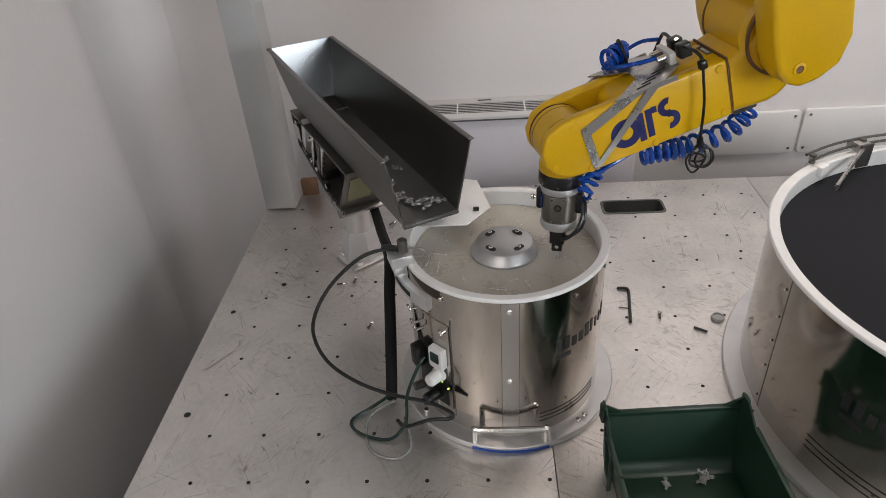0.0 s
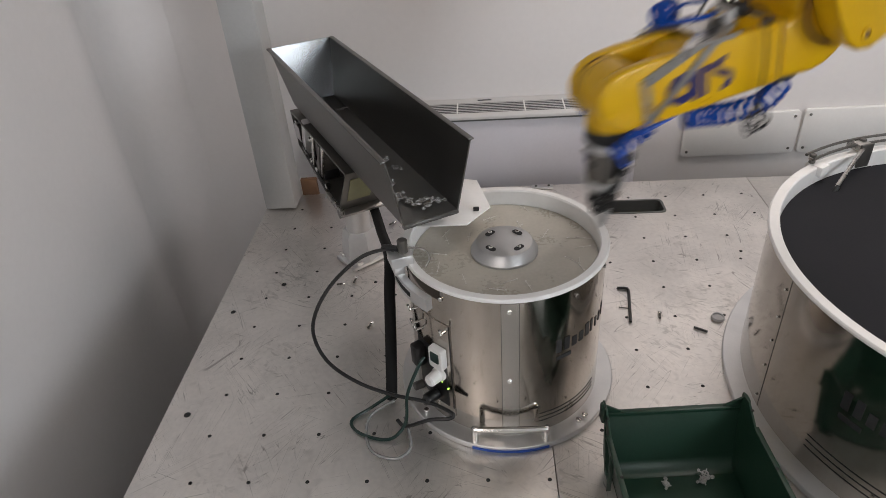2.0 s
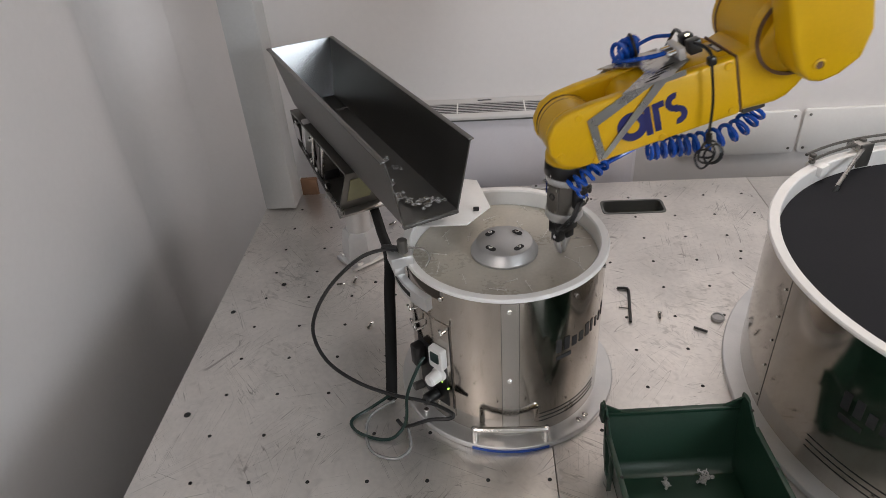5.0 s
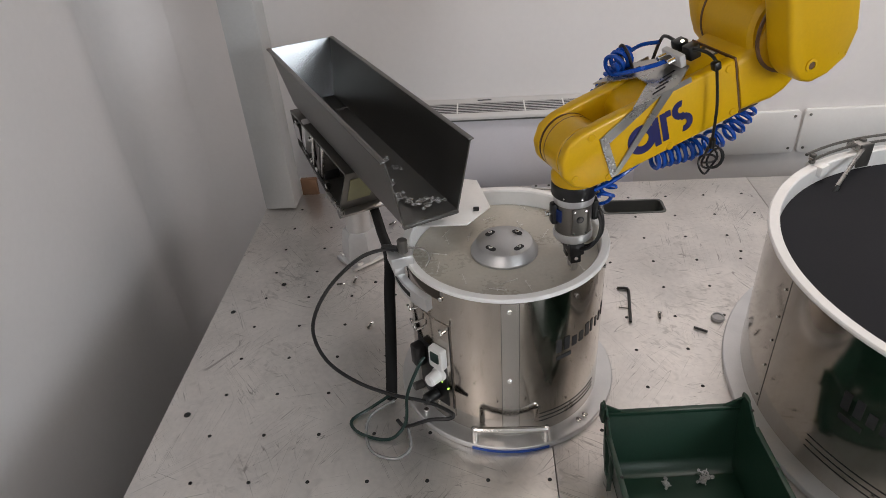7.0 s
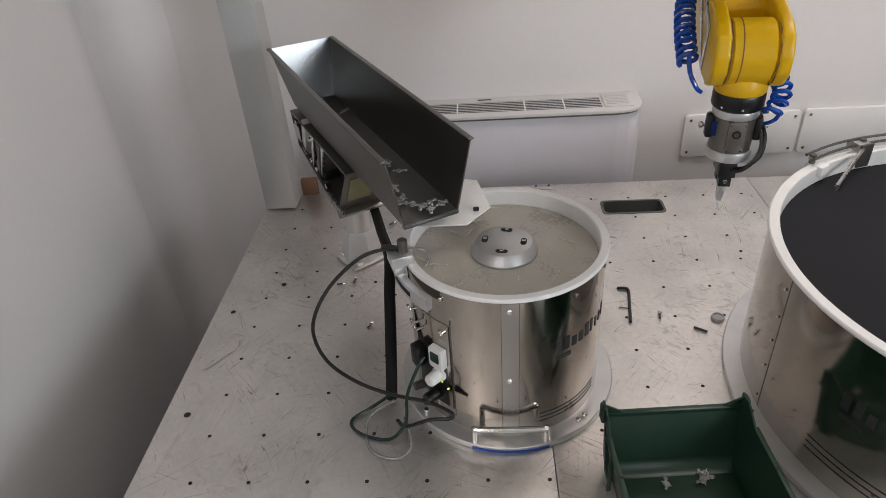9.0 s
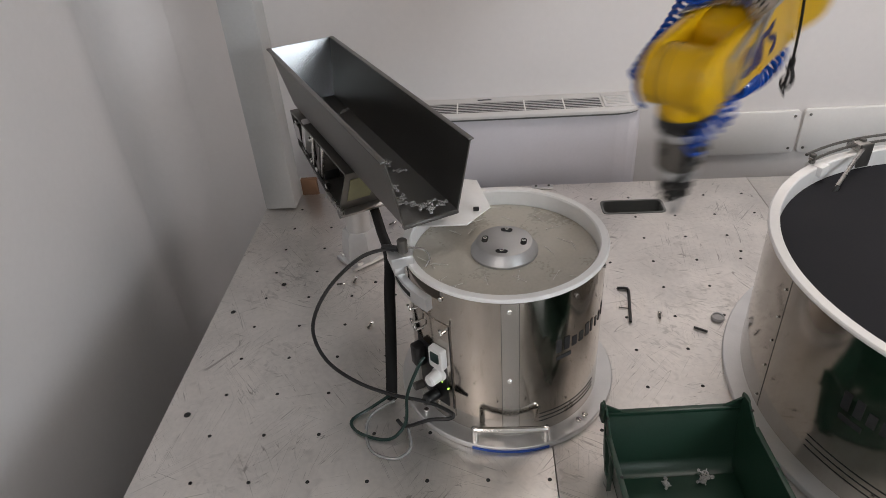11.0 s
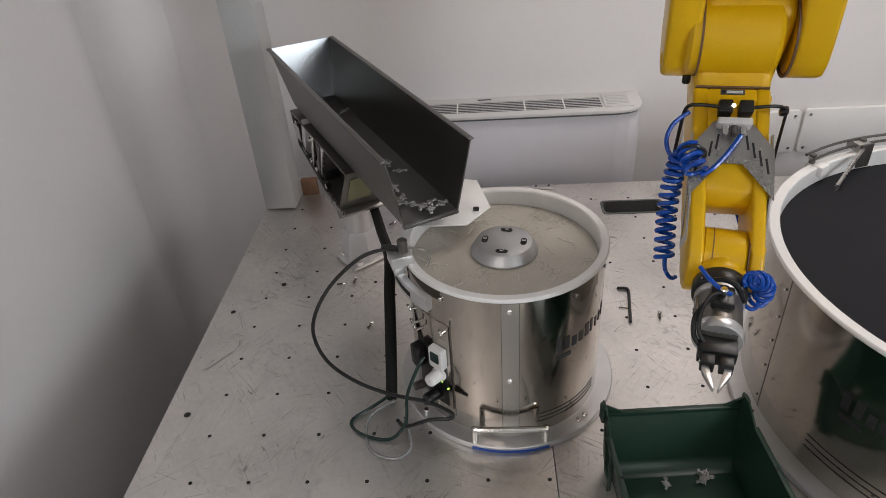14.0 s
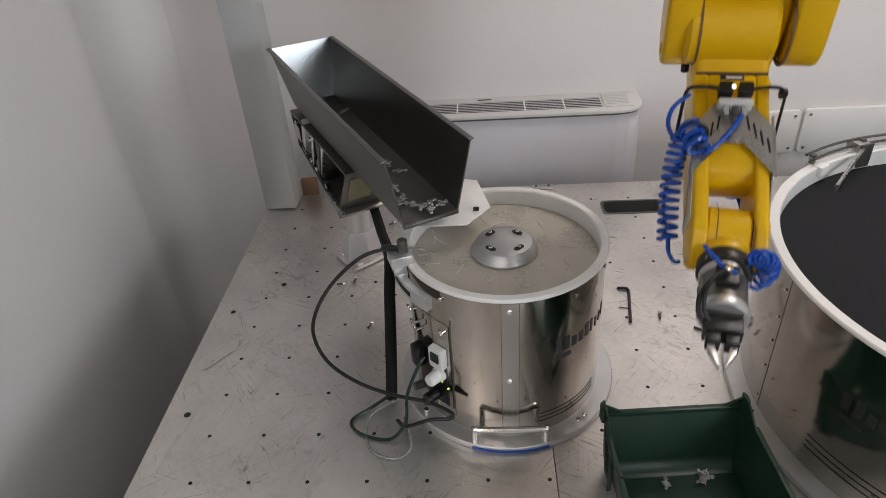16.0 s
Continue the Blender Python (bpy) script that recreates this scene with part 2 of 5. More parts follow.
def coil(line, radius, turns, steps=14):
    """Points of a coil wound round a line."""
    line = [Vector(p) for p in line]
    total = turns * steps
    out, side = [], None
    for i in range(total + 1):
        f = i / total * (len(line) - 1)
        k = min(int(f), len(line) - 2)
        p = line[k].lerp(line[k + 1], f - k)
        d = (line[min(k + 2, len(line) - 1)] - line[max(k - 1, 0)]).normalized()
        if side is None:
            side = d.orthogonal().normalized()
        side = (side - d * side.dot(d)).normalized()
        a = 2 * math.pi * i / steps
        out.append(p + radius * (math.cos(a) * side + math.sin(a) * d.cross(side)))
    return out


def capsule(x0, x1, r0, r1, n=12):
    """Outline of a bar whose ends are round: radius r0 at x0, r1 at x1."""
    pts = [(x0 + r0 * math.cos(a), r0 * math.sin(a)) for a in (math.pi / 2 + math.pi * k / n for k in range(n + 1))]
    return pts + [(x1 + r1 * math.cos(a), r1 * math.sin(a)) for a in (-math.pi / 2 + math.pi * k / n for k in range(n + 1))]


def rounded(w, h, r, n=5):
    pts = []
    for cx, cy, a0 in ((w / 2 - r, h / 2 - r, 0), (-w / 2 + r, h / 2 - r, 90), (-w / 2 + r, -h / 2 + r, 180), (w / 2 - r, -h / 2 + r, 270)):
        pts += [(cx + r * math.cos(radians(a0 + 90 * k / n)), cy + r * math.sin(radians(a0 + 90 * k / n))) for k in range(n + 1)]
    return pts


RX90 = Matrix.Rotation(radians(90), 4, "X")
RY90 = Matrix.Rotation(radians(90), 4, "Y")

# ---------------------------------------------------------------- room
BACK, LEFT, RIGHT, FRONT, LOW, HIGH = 1.18, -0.52, 3.0, -3.0, -0.9, 1.75


def setting(name, bm, mat, label, category="wall"):
    return tagged(part(name, bm, mat), label, category, kind="structure")


def room():
    setting("floor", box(LEFT - 0.1, RIGHT + 0.1, FRONT - 0.1, BACK + 0.1, LOW - 0.1, LOW), FLOOR, "grey resin floor under the work table", "floor")
    setting("ceiling", box(LEFT - 0.1, RIGHT + 0.1, FRONT - 0.1, BACK + 0.1, HIGH, HIGH + 0.1), CEIL, "plain white ceiling", "ceiling")
    setting("wall_north", box(LEFT - 0.1, RIGHT + 0.1, BACK, BACK + 0.1, LOW, HIGH), WALL, "white painted wall behind the table")
    setting("wall_west", box(LEFT - 0.1, LEFT, FRONT, BACK, LOW, HIGH), WALL, "white painted side wall beside the table")
    # cove added for its shape: it softens the shading where a light streak runs
    cove = bmesh.new()
    cr, steps = 0.16, 10
    rows = []
    for k in range(steps + 1):
        a = radians(90 + 90 * k / steps)
        rows.append([cove.verts.new((LEFT + cr + cr * math.cos(a) + 0.001, BACK - cr + cr * math.sin(a) - 0.001, z)) for z in (LOW, HIGH)])
    for p, q in zip(rows, rows[1:]):
        cove.faces.new((p[0], q[0], q[1], p[1]))
    corner = [cove.verts.new((LEFT + 0.001, BACK - 0.001, z)) for z in (LOW, HIGH)]
    cove.faces.new((rows[0][0], rows[0][1], corner[1], corner[0]))
    cove.faces.new((rows[-1][1], rows[-1][0], corner[0], corner[1]))
    setting("softened_wall_corner", cove, WALL, "rounded white corner added to soften the shading between the walls")
    setting("wall_east", box(RIGHT, RIGHT + 0.1, FRONT, BACK, LOW, HIGH), WALL, "white painted side wall")
    setting("wall_south", box(LEFT - 0.1, RIGHT + 0.1, FRONT - 0.1, FRONT, LOW, HIGH), WALL, "white painted wall")

    # a tall bright window on the side wall behind the camera
    w = thing("window_1", pose(RIGHT, -2.25, 1.22, 0, 0, 90), "bright daylight window in a white frame", "window", kind="structure")
    part("pane", box(-0.5, 0.5, 0.004, 0.008, -0.45, 0.45), SKY, w)
    for x0, x1, z0, z1 in ((-0.55, -0.5, -0.5, 0.5), (0.5, 0.55, -0.5, 0.5), (-0.5, 0.5, 0.45, 0.5), (-0.5, 0.5, -0.5, -0.45), (-0.02, 0.02, -0.45, 0.45)):
        part("window_frame", box(x0, x1, 0.002, 0.04, z0, z1, 0.003), WHITE, w)


room()

# ---------------------------------------------------------------- table
TX0, TX1, TY0, TY1 = -0.105, 2.1, -0.42, 0.99


def work_table():
    t = thing("work_table", pose(0, 0, 0), "scratched aluminium work table with a grid of drilled holes", "table")
    # the top is laid in two plates, with a slot cut through the second one
    sx0, sx1, sy0, sy1 = 0.823, 0.982, 0.82, 0.884
    bm = box(TX0, 0.6107, TY0, TY1, -0.02, 0, 0.0012)
    part("plate", bm, PLATE, t)
    # the second plate as one sheet round the slot
    own = bmesh.new()
    xs, ys = (0.6121, sx0, sx1, 1.2432), (TY0, sy0, sy1, TY1)
    grid = {}
    for z in (-0.02, 0.0):
        for i, x in enumerate(xs):
            for k, y in enumerate(ys):
                grid[i, k, z] = own.verts.new((x, y, z))
    for i in range(3):
        for k in range(3):
            if (i, k) == (1, 1):
                continue
            for z in (-0.02, 0.0):
                own.faces.new([grid[c + (z,)] for c in ((i, k), (i + 1, k), (i + 1, k + 1), (i, k + 1))])
    for e in [e for e in own.edges if len(e.link_faces) == 1 and e.verts[0].co.z == 0.0 and e.verts[1].co.z == 0.0]:
        v, w = e.verts
        low = {(round(q.co.x, 5), round(q.co.y, 5)): q for q in own.verts if q.co.z < -0.01}
        own.faces.new((v, w, low[round(w.co.x, 5), round(w.co.y, 5)], low[round(v.co.x, 5), round(v.co.y, 5)]))
    part("plate", own, PLATE, t)
    part("plate", box(1.2446, TX1, TY0, TY1, -0.02, 0, 0.0012), PLATE, t)
    bm = prism([(x, y) for x, y in rounded(sx1 - sx0 + 0.004, sy1 - sy0 + 0.004, 0.012)], -0.045, -0.04, m=pose((sx0 + sx1) / 2, (sy0 + sy1) / 2, 0))
    own = bmesh.new()
    outer = rounded(sx1 - sx0 + 0.006, sy1 - sy0 + 0.006, 0.014)
    inner = rounded(sx1 - sx0 - 0.006, sy1 - sy0 - 0.006, 0.012)
    ov = [[own.verts.new((x, y, z)) for x, y in o] for o, z in ((outer, -0.04), (outer, 0.0015), (inner, 0.0015), (inner, -0.04))]
    for a, b in zip(ov, ov[1:]):
        for i in range(len(a)):
            j = (i + 1) % len(a)
            own.faces.new((a[i], a[j], b[j], b[i]))
    merge(bm, own, pose((sx0 + sx1) / 2, (sy0 + sy1) / 2, 0))
    part("slot_frame", bm, SLOTGREY, t, "dark recessed cable slot")
    part("frame", box(TX0 + 0.03, TX1 - 0.03, TY0 + 0.03, TY1 - 0.03, -0.1, -0.046), POST, t)
    # unseen panel added to keep light out of the gap beside the table
    part("light_block_panel", box(TX0 + 0.04, TX0 + 0.06, TY0 + 0.1, TY1 - 0.1, LOW + 0.05, -0.1), POST, t)
    part("front_panel", box(TX0 + 0.1, TX1 - 0.1, TY0 + 0.05, TY0 + 0.07, LOW + 0.05, -0.1), POST, t)
    for x in (TX0 + 0.06, TX1 - 0.06):
        for y in (TY0 + 0.06, TY1 - 0.06):
            part("leg", box(x - 0.035, x + 0.035, y - 0.035, y + 0.035, LOW, -0.1, 0.004), POST, t)
    for x in (0.6114, 1.2439):
        part("joint_line", box(x - 0.003, x + 0.003, TY0 + 0.004, TY1 - 0.004, -0.03, -0.021), HOLE, t)
    # drilled holes on a 100 mm grid: dark raised discs paint the shade of the bores
    bore = lathe([(0.0, 0.0006), (0.0026, 0.0006), (0.0031, 0.0009), (0.0036, 0.0002)], 12)
    first = part("hole", bore, HOLE, t)
    for i in range(0, 19):
        for j in range(-4, 10):
            x, y = 0.1 * i, 0.1 * j
            if sx0 - 0.01 < x < sx1 + 0.01 and sy0 - 0.01 < y < sy1 + 0.01:
                continue
            ob = new("hole", first.data)
            ob.parent = t
            ob.location = (x, y, 0)
    for x, y, s in ((0.03, 0.551, 1.7), (-0.06, 0.151, 1.8), (1.11, 0.63, 1.1), (-0.063, 0.453, 1.6), (0.249, 0.55, 1.2), (0.294, 0.502, 1.1)):
        ob = new("hole", first.data)
        ob.parent = t
        ob.location, ob.scale = (x, y, 0.0002), (s, s, 1)


work_table()


def corner_post():
    t = thing("corner_post", pose(0, 0, 0), "grey painted square steel post at the table corner", "post")
    part("tube", box(-0.105, -0.018, 0.907, 0.987, 0.001, HIGH, 0.004), POST, t)
    part("foot_strip", box(-0.016, 0.03, 0.985, 1.0, -0.02, 0.05, 0.002), BROWN, t, "brown board end beside the post")


corner_post()


def convector():
    t = thing("fan_convector", pose(0, 0, 0), "white fan convector with a slotted top grille on the wall", "convector")
    y0, y1, top = 1.04, BACK, 0.196
    out = [(0.05, y0), (0.885, y0), (0.92, y0 + 0.006), (0.944, y0 + 0.02), (0.957, y0 + 0.042), (0.961, y0 + 0.07), (0.961, y1), (0.05, y1)]
    part("cabinet", prism([(x, y + 0.012 if y < 1.15 else y - 0.002) for x, y in out], -0.6, top - 0.016, 0.004), LILACSHADE, t, "white cabinet front with lilac-grey shade in its colour")
    part("lid", prism(out, top - 0.011, top, 0.004), LIDGREY, t)
    part("shadow_gap", prism([(x - 0.004, y + 0.006 if y < 1.15 else y - 0.004) for x, y in out], top - 0.0165, top - 0.0105), SLOTGREY, t)
    grille = part("grille", box(0.3, 0.845, y0 + 0.028, y0 + 0.098, top - 0.0005, top + 0.0008), BLACK, t, "slotted grille")
    for k in range(6):
        y = y0 + 0.03 + k * 0.0122
        part("slat", box(0.3, 0.845, y, y + 0.003, top, top + 0.0018, 0.0006), LIDGREY, grille)
    for x in (0.44, 0.63, 0.74):
        part("divider", box(x, x + 0.004, y0 + 0.026, y0 + 0.1, top, top + 0.0026, 0.0006), WHITE, grille)
    flap = part("cover_flap", box(0.852, 0.93, y0 + 0.026, y0 + 0.12, top, top + 0.003, 0.0012), LIDGREY, t)
    for k in range(6):
        part("rib", box(0.86, 0.92, y0 + 0.04 + k * 0.011, y0 + 0.043 + k * 0.011, top + 0.002, top + 0.0045, 0.0008), GREYPLASTIC, flap)
    part("maker_plate", box(0.50, 0.54, y0 + 0.115, y0 + 0.12, top, top + 0.0015), INK, t, "small dark maker's plate")


convector()


def access_plate(x0, x1, z0, z1):
    t = thing("access_plate", pose((x0 + x1) / 2, BACK, (z0 + z1) / 2), "white screwed access plate with rounded corners on the wall", "wall plate", "access plates on the wall")
    w, h = x1 - x0, z1 - z0
    m = Matrix.Rotation(radians(90), 4, "X")
    part("cover", prism(rounded(w, h, 0.012), 0.0, 0.012, 0.003, m=m), WHITE, t)
    xs = (-w / 2 + 0.017, w / 2 - 0.017)
    for x in xs:
        for z in (-h / 2 + 0.017, h / 2 - 0.017):
            part("screw", disc_cyl(0.0042, 0.011, 0.0145, 10, 0.001, m=pose(x, 0, z) @ m), DARKMETAL, t)


access_plate(1.109, 1.442, -0.02, 0.116)
access_plate(1.451, 1.8, -0.02, 0.119)

# ---------------------------------------------------------------- rotary feeders


def arc_patch(r, a0, a1, z0, z1, depth=0.0008, n=4, lean=0.0):
    """A thin patch that lies on a drum of radius r, from angle a0 to a1 (degrees, 0 towards -y), between two heights."""
    own = bmesh.new()
    rows = []
    for k in range(n + 1):
        a = radians(a0 + (a1 - a0) * k / n)
        sh = radians(lean)
        rows.append([own.verts.new((rr * math.sin(aa), -rr * math.cos(aa), z)) for rr, z, aa in ((r, z0, a), (r + depth, z0, a), (r + depth, z1, a + sh), (r, z1, a + sh))])
    for p, q in zip(rows, rows[1:]):
        for i in range(4):
            own.faces.new((p[i], p[(i + 1) % 4], q[(i + 1) % 4], q[i]))
    own.faces.new(rows[0])
    own.faces.new(rows[-1][::-1])
    return own


def on_drum(r, a, z):
    """A frame on a drum: x along the drum, y up, z outwards."""
    a = radians(a)
    n = Vector((math.sin(a), -math.cos(a), 0))
    x = Vector((math.cos(a), math.sin(a), 0))
    return Matrix((( x.x, 0, n.x, n.x * r), (x.y, 0, n.y, n.y * r), (0, 1, 0, z), (0, 0, 0, 1)))


def word_bars(r, a, z, size, heavy, light, parent, mat):
    """A lettered mark, drawn as plain upright bars of its size and colour."""
    step = math.degrees(size * 0.62 / r)
    for k in range(heavy + light):
        w = 0.62 if k < heavy else 0.36
        h = size * (1.0 if k in (0, 1, 4, 5, 8) else 0.72)
        part("print_bar", arc_patch(r, a + k * step, a + k * step + step * w, z, z + h), mat, parent)
    part("print_bar", arc_patch(r, a + step * 0.1, a + step * 1.9, z - size * 0.62, z - size * 0.34), mat, parent)


def feeder_bowl(cx, cy, top, rr, rb, drum, disc_r, disc_mat, label):
    t = thing("rotary_feeder", pose(cx, cy, 0), label, "feeder", "rotary feeders on the table")
    part("base_flange", lathe([(0, 0.001), (rb - 0.001, 0.001), (rb, 0.002), (rb, 0.011), (rb - 0.0015, 0.0125), (0, 0.0125)], 96), ALU, t, "flat aluminium base ring")
    part("drum", lathe([(drum, 0.0125), (drum, top - 0.0085), (drum - 0.002, top - 0.0085), (drum - 0.002, 0.0125)], 128, closed=True), STEEL, t, "polished stainless steel drum")
    part("gap_ring", lathe([(drum - 0.006, top - 0.01), (drum + 0.0012, top - 0.0083), (drum + 0.0012, top - 0.0061), (drum - 0.006, top - 0.0061)], 96, closed=True), BLACK, t)
    ri = disc_r
    part("rim", lathe([(rr, top - 0.006), (rr, top - 0.0028), (rr - 0.0022, top), (ri + 0.0022, top), (ri, top - 0.0028), (ri, top - 0.05), (ri + 0.004, top - 0.05), (ri + 0.006, top - 0.006)], 128, closed=True), RIM, t, "white plastic rim")
    return t


def screws_on(t, r, spots, size=0.0042):
    for a, z in spots:
        part("screw", disc_cyl(size, 0, 0.003, 10, 0.001, m=on_drum(r, a, z)), CHROME, t)


SC = Vector((0.54, 0.253, 0))
STOP, SDISC = 0.31, 0.28
small = feeder_bowl(SC.x, SC.y, STOP, 0.1742, 0.2, 0.1695, 0.1585, DISC, "stainless steel rotary feeder with a white rim and translucent disc")
screws_on(small, 0.1695, ((0, 0.284), (0, 0.14), (38, 0.284), (-38, 0.284), (70, 0.284)))
part("seam_strip", arc_patch(0.1692, -4, 5, 0.0126, 0.3, 0.0012), STRIP, small, "lapped steel seam strip")
for a in (-4.3, 5.0):
    part("seam_line", arc_patch(0.1692, a, a + 0.3, 0.0126, 0.3, 0.0009), DARKMETAL, small)
word_bars(0.1696, 26, 0.183, 0.026, 5, 4, small, INK)
for k in range(3):
    part("print_line", arc_patch(0.1696, 17, 62, 0.036 + k * 0.009, 0.0367 + k * 0.009, n=12), INK, small)
part("flange_tape", arc_patch(0.2, -19, 19, 0.002, 0.007, 0.0012, n=12), BLUETAPE, small, "blue tape on the base ring")
for a in (-52, 40, 45):
    part("flange_bolt", disc_cyl(0.005, 0.0125, 0.02, 12, 0.001, m=pose(0.187 * math.sin(radians(a)), -0.187 * math.cos(radians(a)), 0)), CHROME, small)


def front_handle(t):
    y = -0.183
    bar = hose(smooth_line([(-0.06, y, 0.044), (-0.055, y - 0.005, 0.046), (0, y - 0.006, 0.046), (0.055, y - 0.005, 0.046), (0.06, y, 0.044)], 4), 0.0055, 10)
    h = part("handle", bar, CHROME, t, "chrome bar handle")
    for x in (-0.06, 0.06):
        part("foot", disc_cyl(0.0062, 0.0125, 0.046, 14, 0.001, m=pose(x, y, 0)), CHROME, h)


front_handle(small)


def control_panel(t):
    p = part("panel", arc_patch(0.1696, -66, -33, 0.03, 0.235, 0.0015, n=8), STEEL, t, "steel control panel")
    r = 0.171
    part("edge_strip", arc_patch(r, -34, -33.2, 0.05, 0.235, 0.001), BLACK, p)
    box_m = on_drum(r, -41, 0.163)
    s = part("switch_box", prism(rounded(0.03, 0.042, 0.004), 0, 0.014, 0.002, m=box_m), WHITE, p, "white switch box with a green display")
    part("display", prism(rounded(0.018, 0.02, 0.002), 0.014, 0.0155, m=box_m @ pose(0, 0.004, 0)), GREENCABLE, s)
    m = on_drum(r, -42, 0.121)
    k = part("knob", lathe([(0, 0), (0.0135, 0), (0.0135, 0.007), (0.0115, 0.009), (0.0105, 0.027), (0.008, 0.03), (0, 0.03)], 20, m=m), RIM, p, "white round knob")
    part("led", disc_cyl(0.0016, 0, 0.002, 10, m=on_drum(r, -41, 0.102)), LED, p, "lit green lamp")
    part("led", disc_cyl(0.0016, 0, 0.002, 10, m=on_drum(r, -37, 0.092)), LED, p, "lit green lamp")
    part("socket_recess", arc_patch(r, -63, -37, 0.05, 0.17, 0.0012, n=6), BLACK, p, "dark socket recess")
    part("plug", merge(None, box(-0.011, 0.011, -0.022, 0.022, 0, 0.022, 0.005), on_drum(r, -57, 0.14)), BLACK, p, "black mains plug")
    part("plug", disc_cyl(0.011, 0, 0.03, 16, 0.004, m=on_drum(r, -46, 0.066)), BLACK, p, "black round cable plug")
    for a, z in ((-60, 0.2), (-57, 0.192), (-62, 0.225), (-36, 0.222)):
        part("toggle", hose([on_drum(r, a, z) @ Vector((0, 0, 0)), on_drum(r, a, z) @ Vector((0, 0.002, 0.012)), on_drum(r, a, z) @ Vector((0, 0.012, 0.014))], 0.0024, 8), CHROME, p)
    for a, z in ((-52, 0.04), (-62, 0.05)):
        part("gland", disc_cyl(0.008, 0, 0.02, 14, 0.002, m=on_drum(r, a, z)), DARKMETAL, p)


control_panel(small)


def nozzle_clamp():
    """The slotted arm outside the rim, with its clamp block and bent wire."""
    t = thing("air_nozzle_clamp", pose(SC.x, SC.y, 0), "aluminium clamp with a bent air nozzle on the feeder rim", "clamp")
    arm = lathe([(0.1795, 0.268), (0.1795, 0.292), (0.192, 0.292), (0.192, 0.268)], 18, arc=(radians(187), radians(229)), closed=True)
    a = part("slotted_arm", arm, ALU, t, "curved slotted aluminium arm")
    slot = lathe([(0.1918, 0.276), (0.1918, 0.285), (0.1928, 0.285), (0.1928, 0.276)], 10, arc=(radians(195), radians(217)), closed=True)
    part("slot", slot, HOLE, a)
    m = Matrix.Rotation(radians(200), 4, "Z")
    part("block", merge(None, box(0.163, 0.2, -0.017, 0.017, 0.307, 0.326, 0.002), m), ALU, t)
    part("foot_block", merge(None, box(0.178, 0.196, -0.01, 0.014, 0.29, 0.308, 0.002), m), ALU, t)
    part("pin", disc_cyl(0.0085, 0.326, 0.35, 18, 0.0015, m=m @ pose(0.176, 0.002, 0)), DARKMETAL, t, "knurled steel pin")
    p = m @ Vector((0.176, 0.002, 0.333))
    wire = smooth_line([p + Vector((-0.012, 0.0, 0.0)), p + Vector((-0.004, 0, 0.0005)), p + Vector((0.012, 0.002, 0.0)), p + Vector((0.034, 0, -0.003)), p + Vector((0.043, -0.012, -0.012)), p + Vector((0.036, -0.022, -0.022))], 5)
    part("nozzle", hose(wire, 0.0019, 8), STRIP, t, "bent steel nozzle tube")
    part("rubber_sleeve", hose(smooth_line([p + Vector((-0.034, 0.012, -0.005)), p + Vector((-0.02, 0.006, -0.002)), p + Vector((-0.006, 0, 0))], 4), 0.0052, 10), BLACK, t, "black rubber hose sleeve")
    part("screw", disc_cyl(0.004, 0.326, 0.331, 12, 0.001, m=m @ pose(0.19, -0.008, 0)), DARKMETAL, t)


nozzle_clamp()


def feeder_disc():
    """The turning disc of the small feeder with its hub."""
    t = thing("feeder_disc", pose(SC.x, SC.y, SDISC), "cream translucent feeder disc with an aluminium hub", "disc")
    part("disc", lathe([(0, -0.006), (0.1575, -0.006), (0.1575, -0.001), (0.1565, 0), (0.055, 0), (0.0, 0.0)], 96), DISC, t)
    hub = part("hub", lathe([(0, 0.0005), (0.057, 0.0005), (0.0575, 0.005), (0.0562, 0.0065), (0.048, 0.0205), (0.0465, 0.0215), (0.0, 0.0215)], 64), HUBALU, t, "conical aluminium hub")
    for k in range(4):
        m = Matrix.Rotation(radians(45 + 90 * k), 4, "Z") @ pose(0.033, 0, -0.004)
        part("slot", prism([(x, y) for x, y in capsule(-0.005, 0.005, 0.0052, 0.0052, 6)], 0.0252, 0.0262, m=m @ Matrix.Rotation(radians(90), 4, "Z")), HOLE, hub)
        part("cap_screw", lathe([(0, 0.0262), (0.0035, 0.0262), (0.0035, 0.0285), (0.0022, 0.029), (0.0018, 0.0265), (0, 0.0265)], 10, m=m), CHROME, hub)
    return t


disc_thing = feeder_disc()

BC = Vector((1.372, 0.16, 0))
BTOP = 0.299
large = feeder_bowl(BC.x, BC.y, BTOP, 0.405, 0.431, 0.399, 0.386, BLACKDISC, "large stainless steel rotary feeder with a white rim and black disc")
part("dark_disc", lathe([(0, BTOP - 0.05), (0.3855, BTOP - 0.05), (0.3855, BTOP - 0.034), (0.0, BTOP - 0.034)], 96), BLACKDISC, large, "matt black feeder disc")
screws_on(large, 0.399, [(-88 - 0.6, z) for z in (0.03, 0.1, 0.155, 0.205, 0.26)] , 0.0024)
part("seam_strip", arc_patch(0.3992, -87.12, -87, 0.0126, 0.2895, 0.0003), DARKMETAL, large, "dark lap seam")
word_bars(0.3992, -65.5, 0.168, 0.032, 5, 4, large, INK)
for k in range(3):
    part("print_line", arc_patch(0.3992, -70, -30, 0.05 + k * 0.012, 0.0509 + k * 0.012, n=14), INK, large)


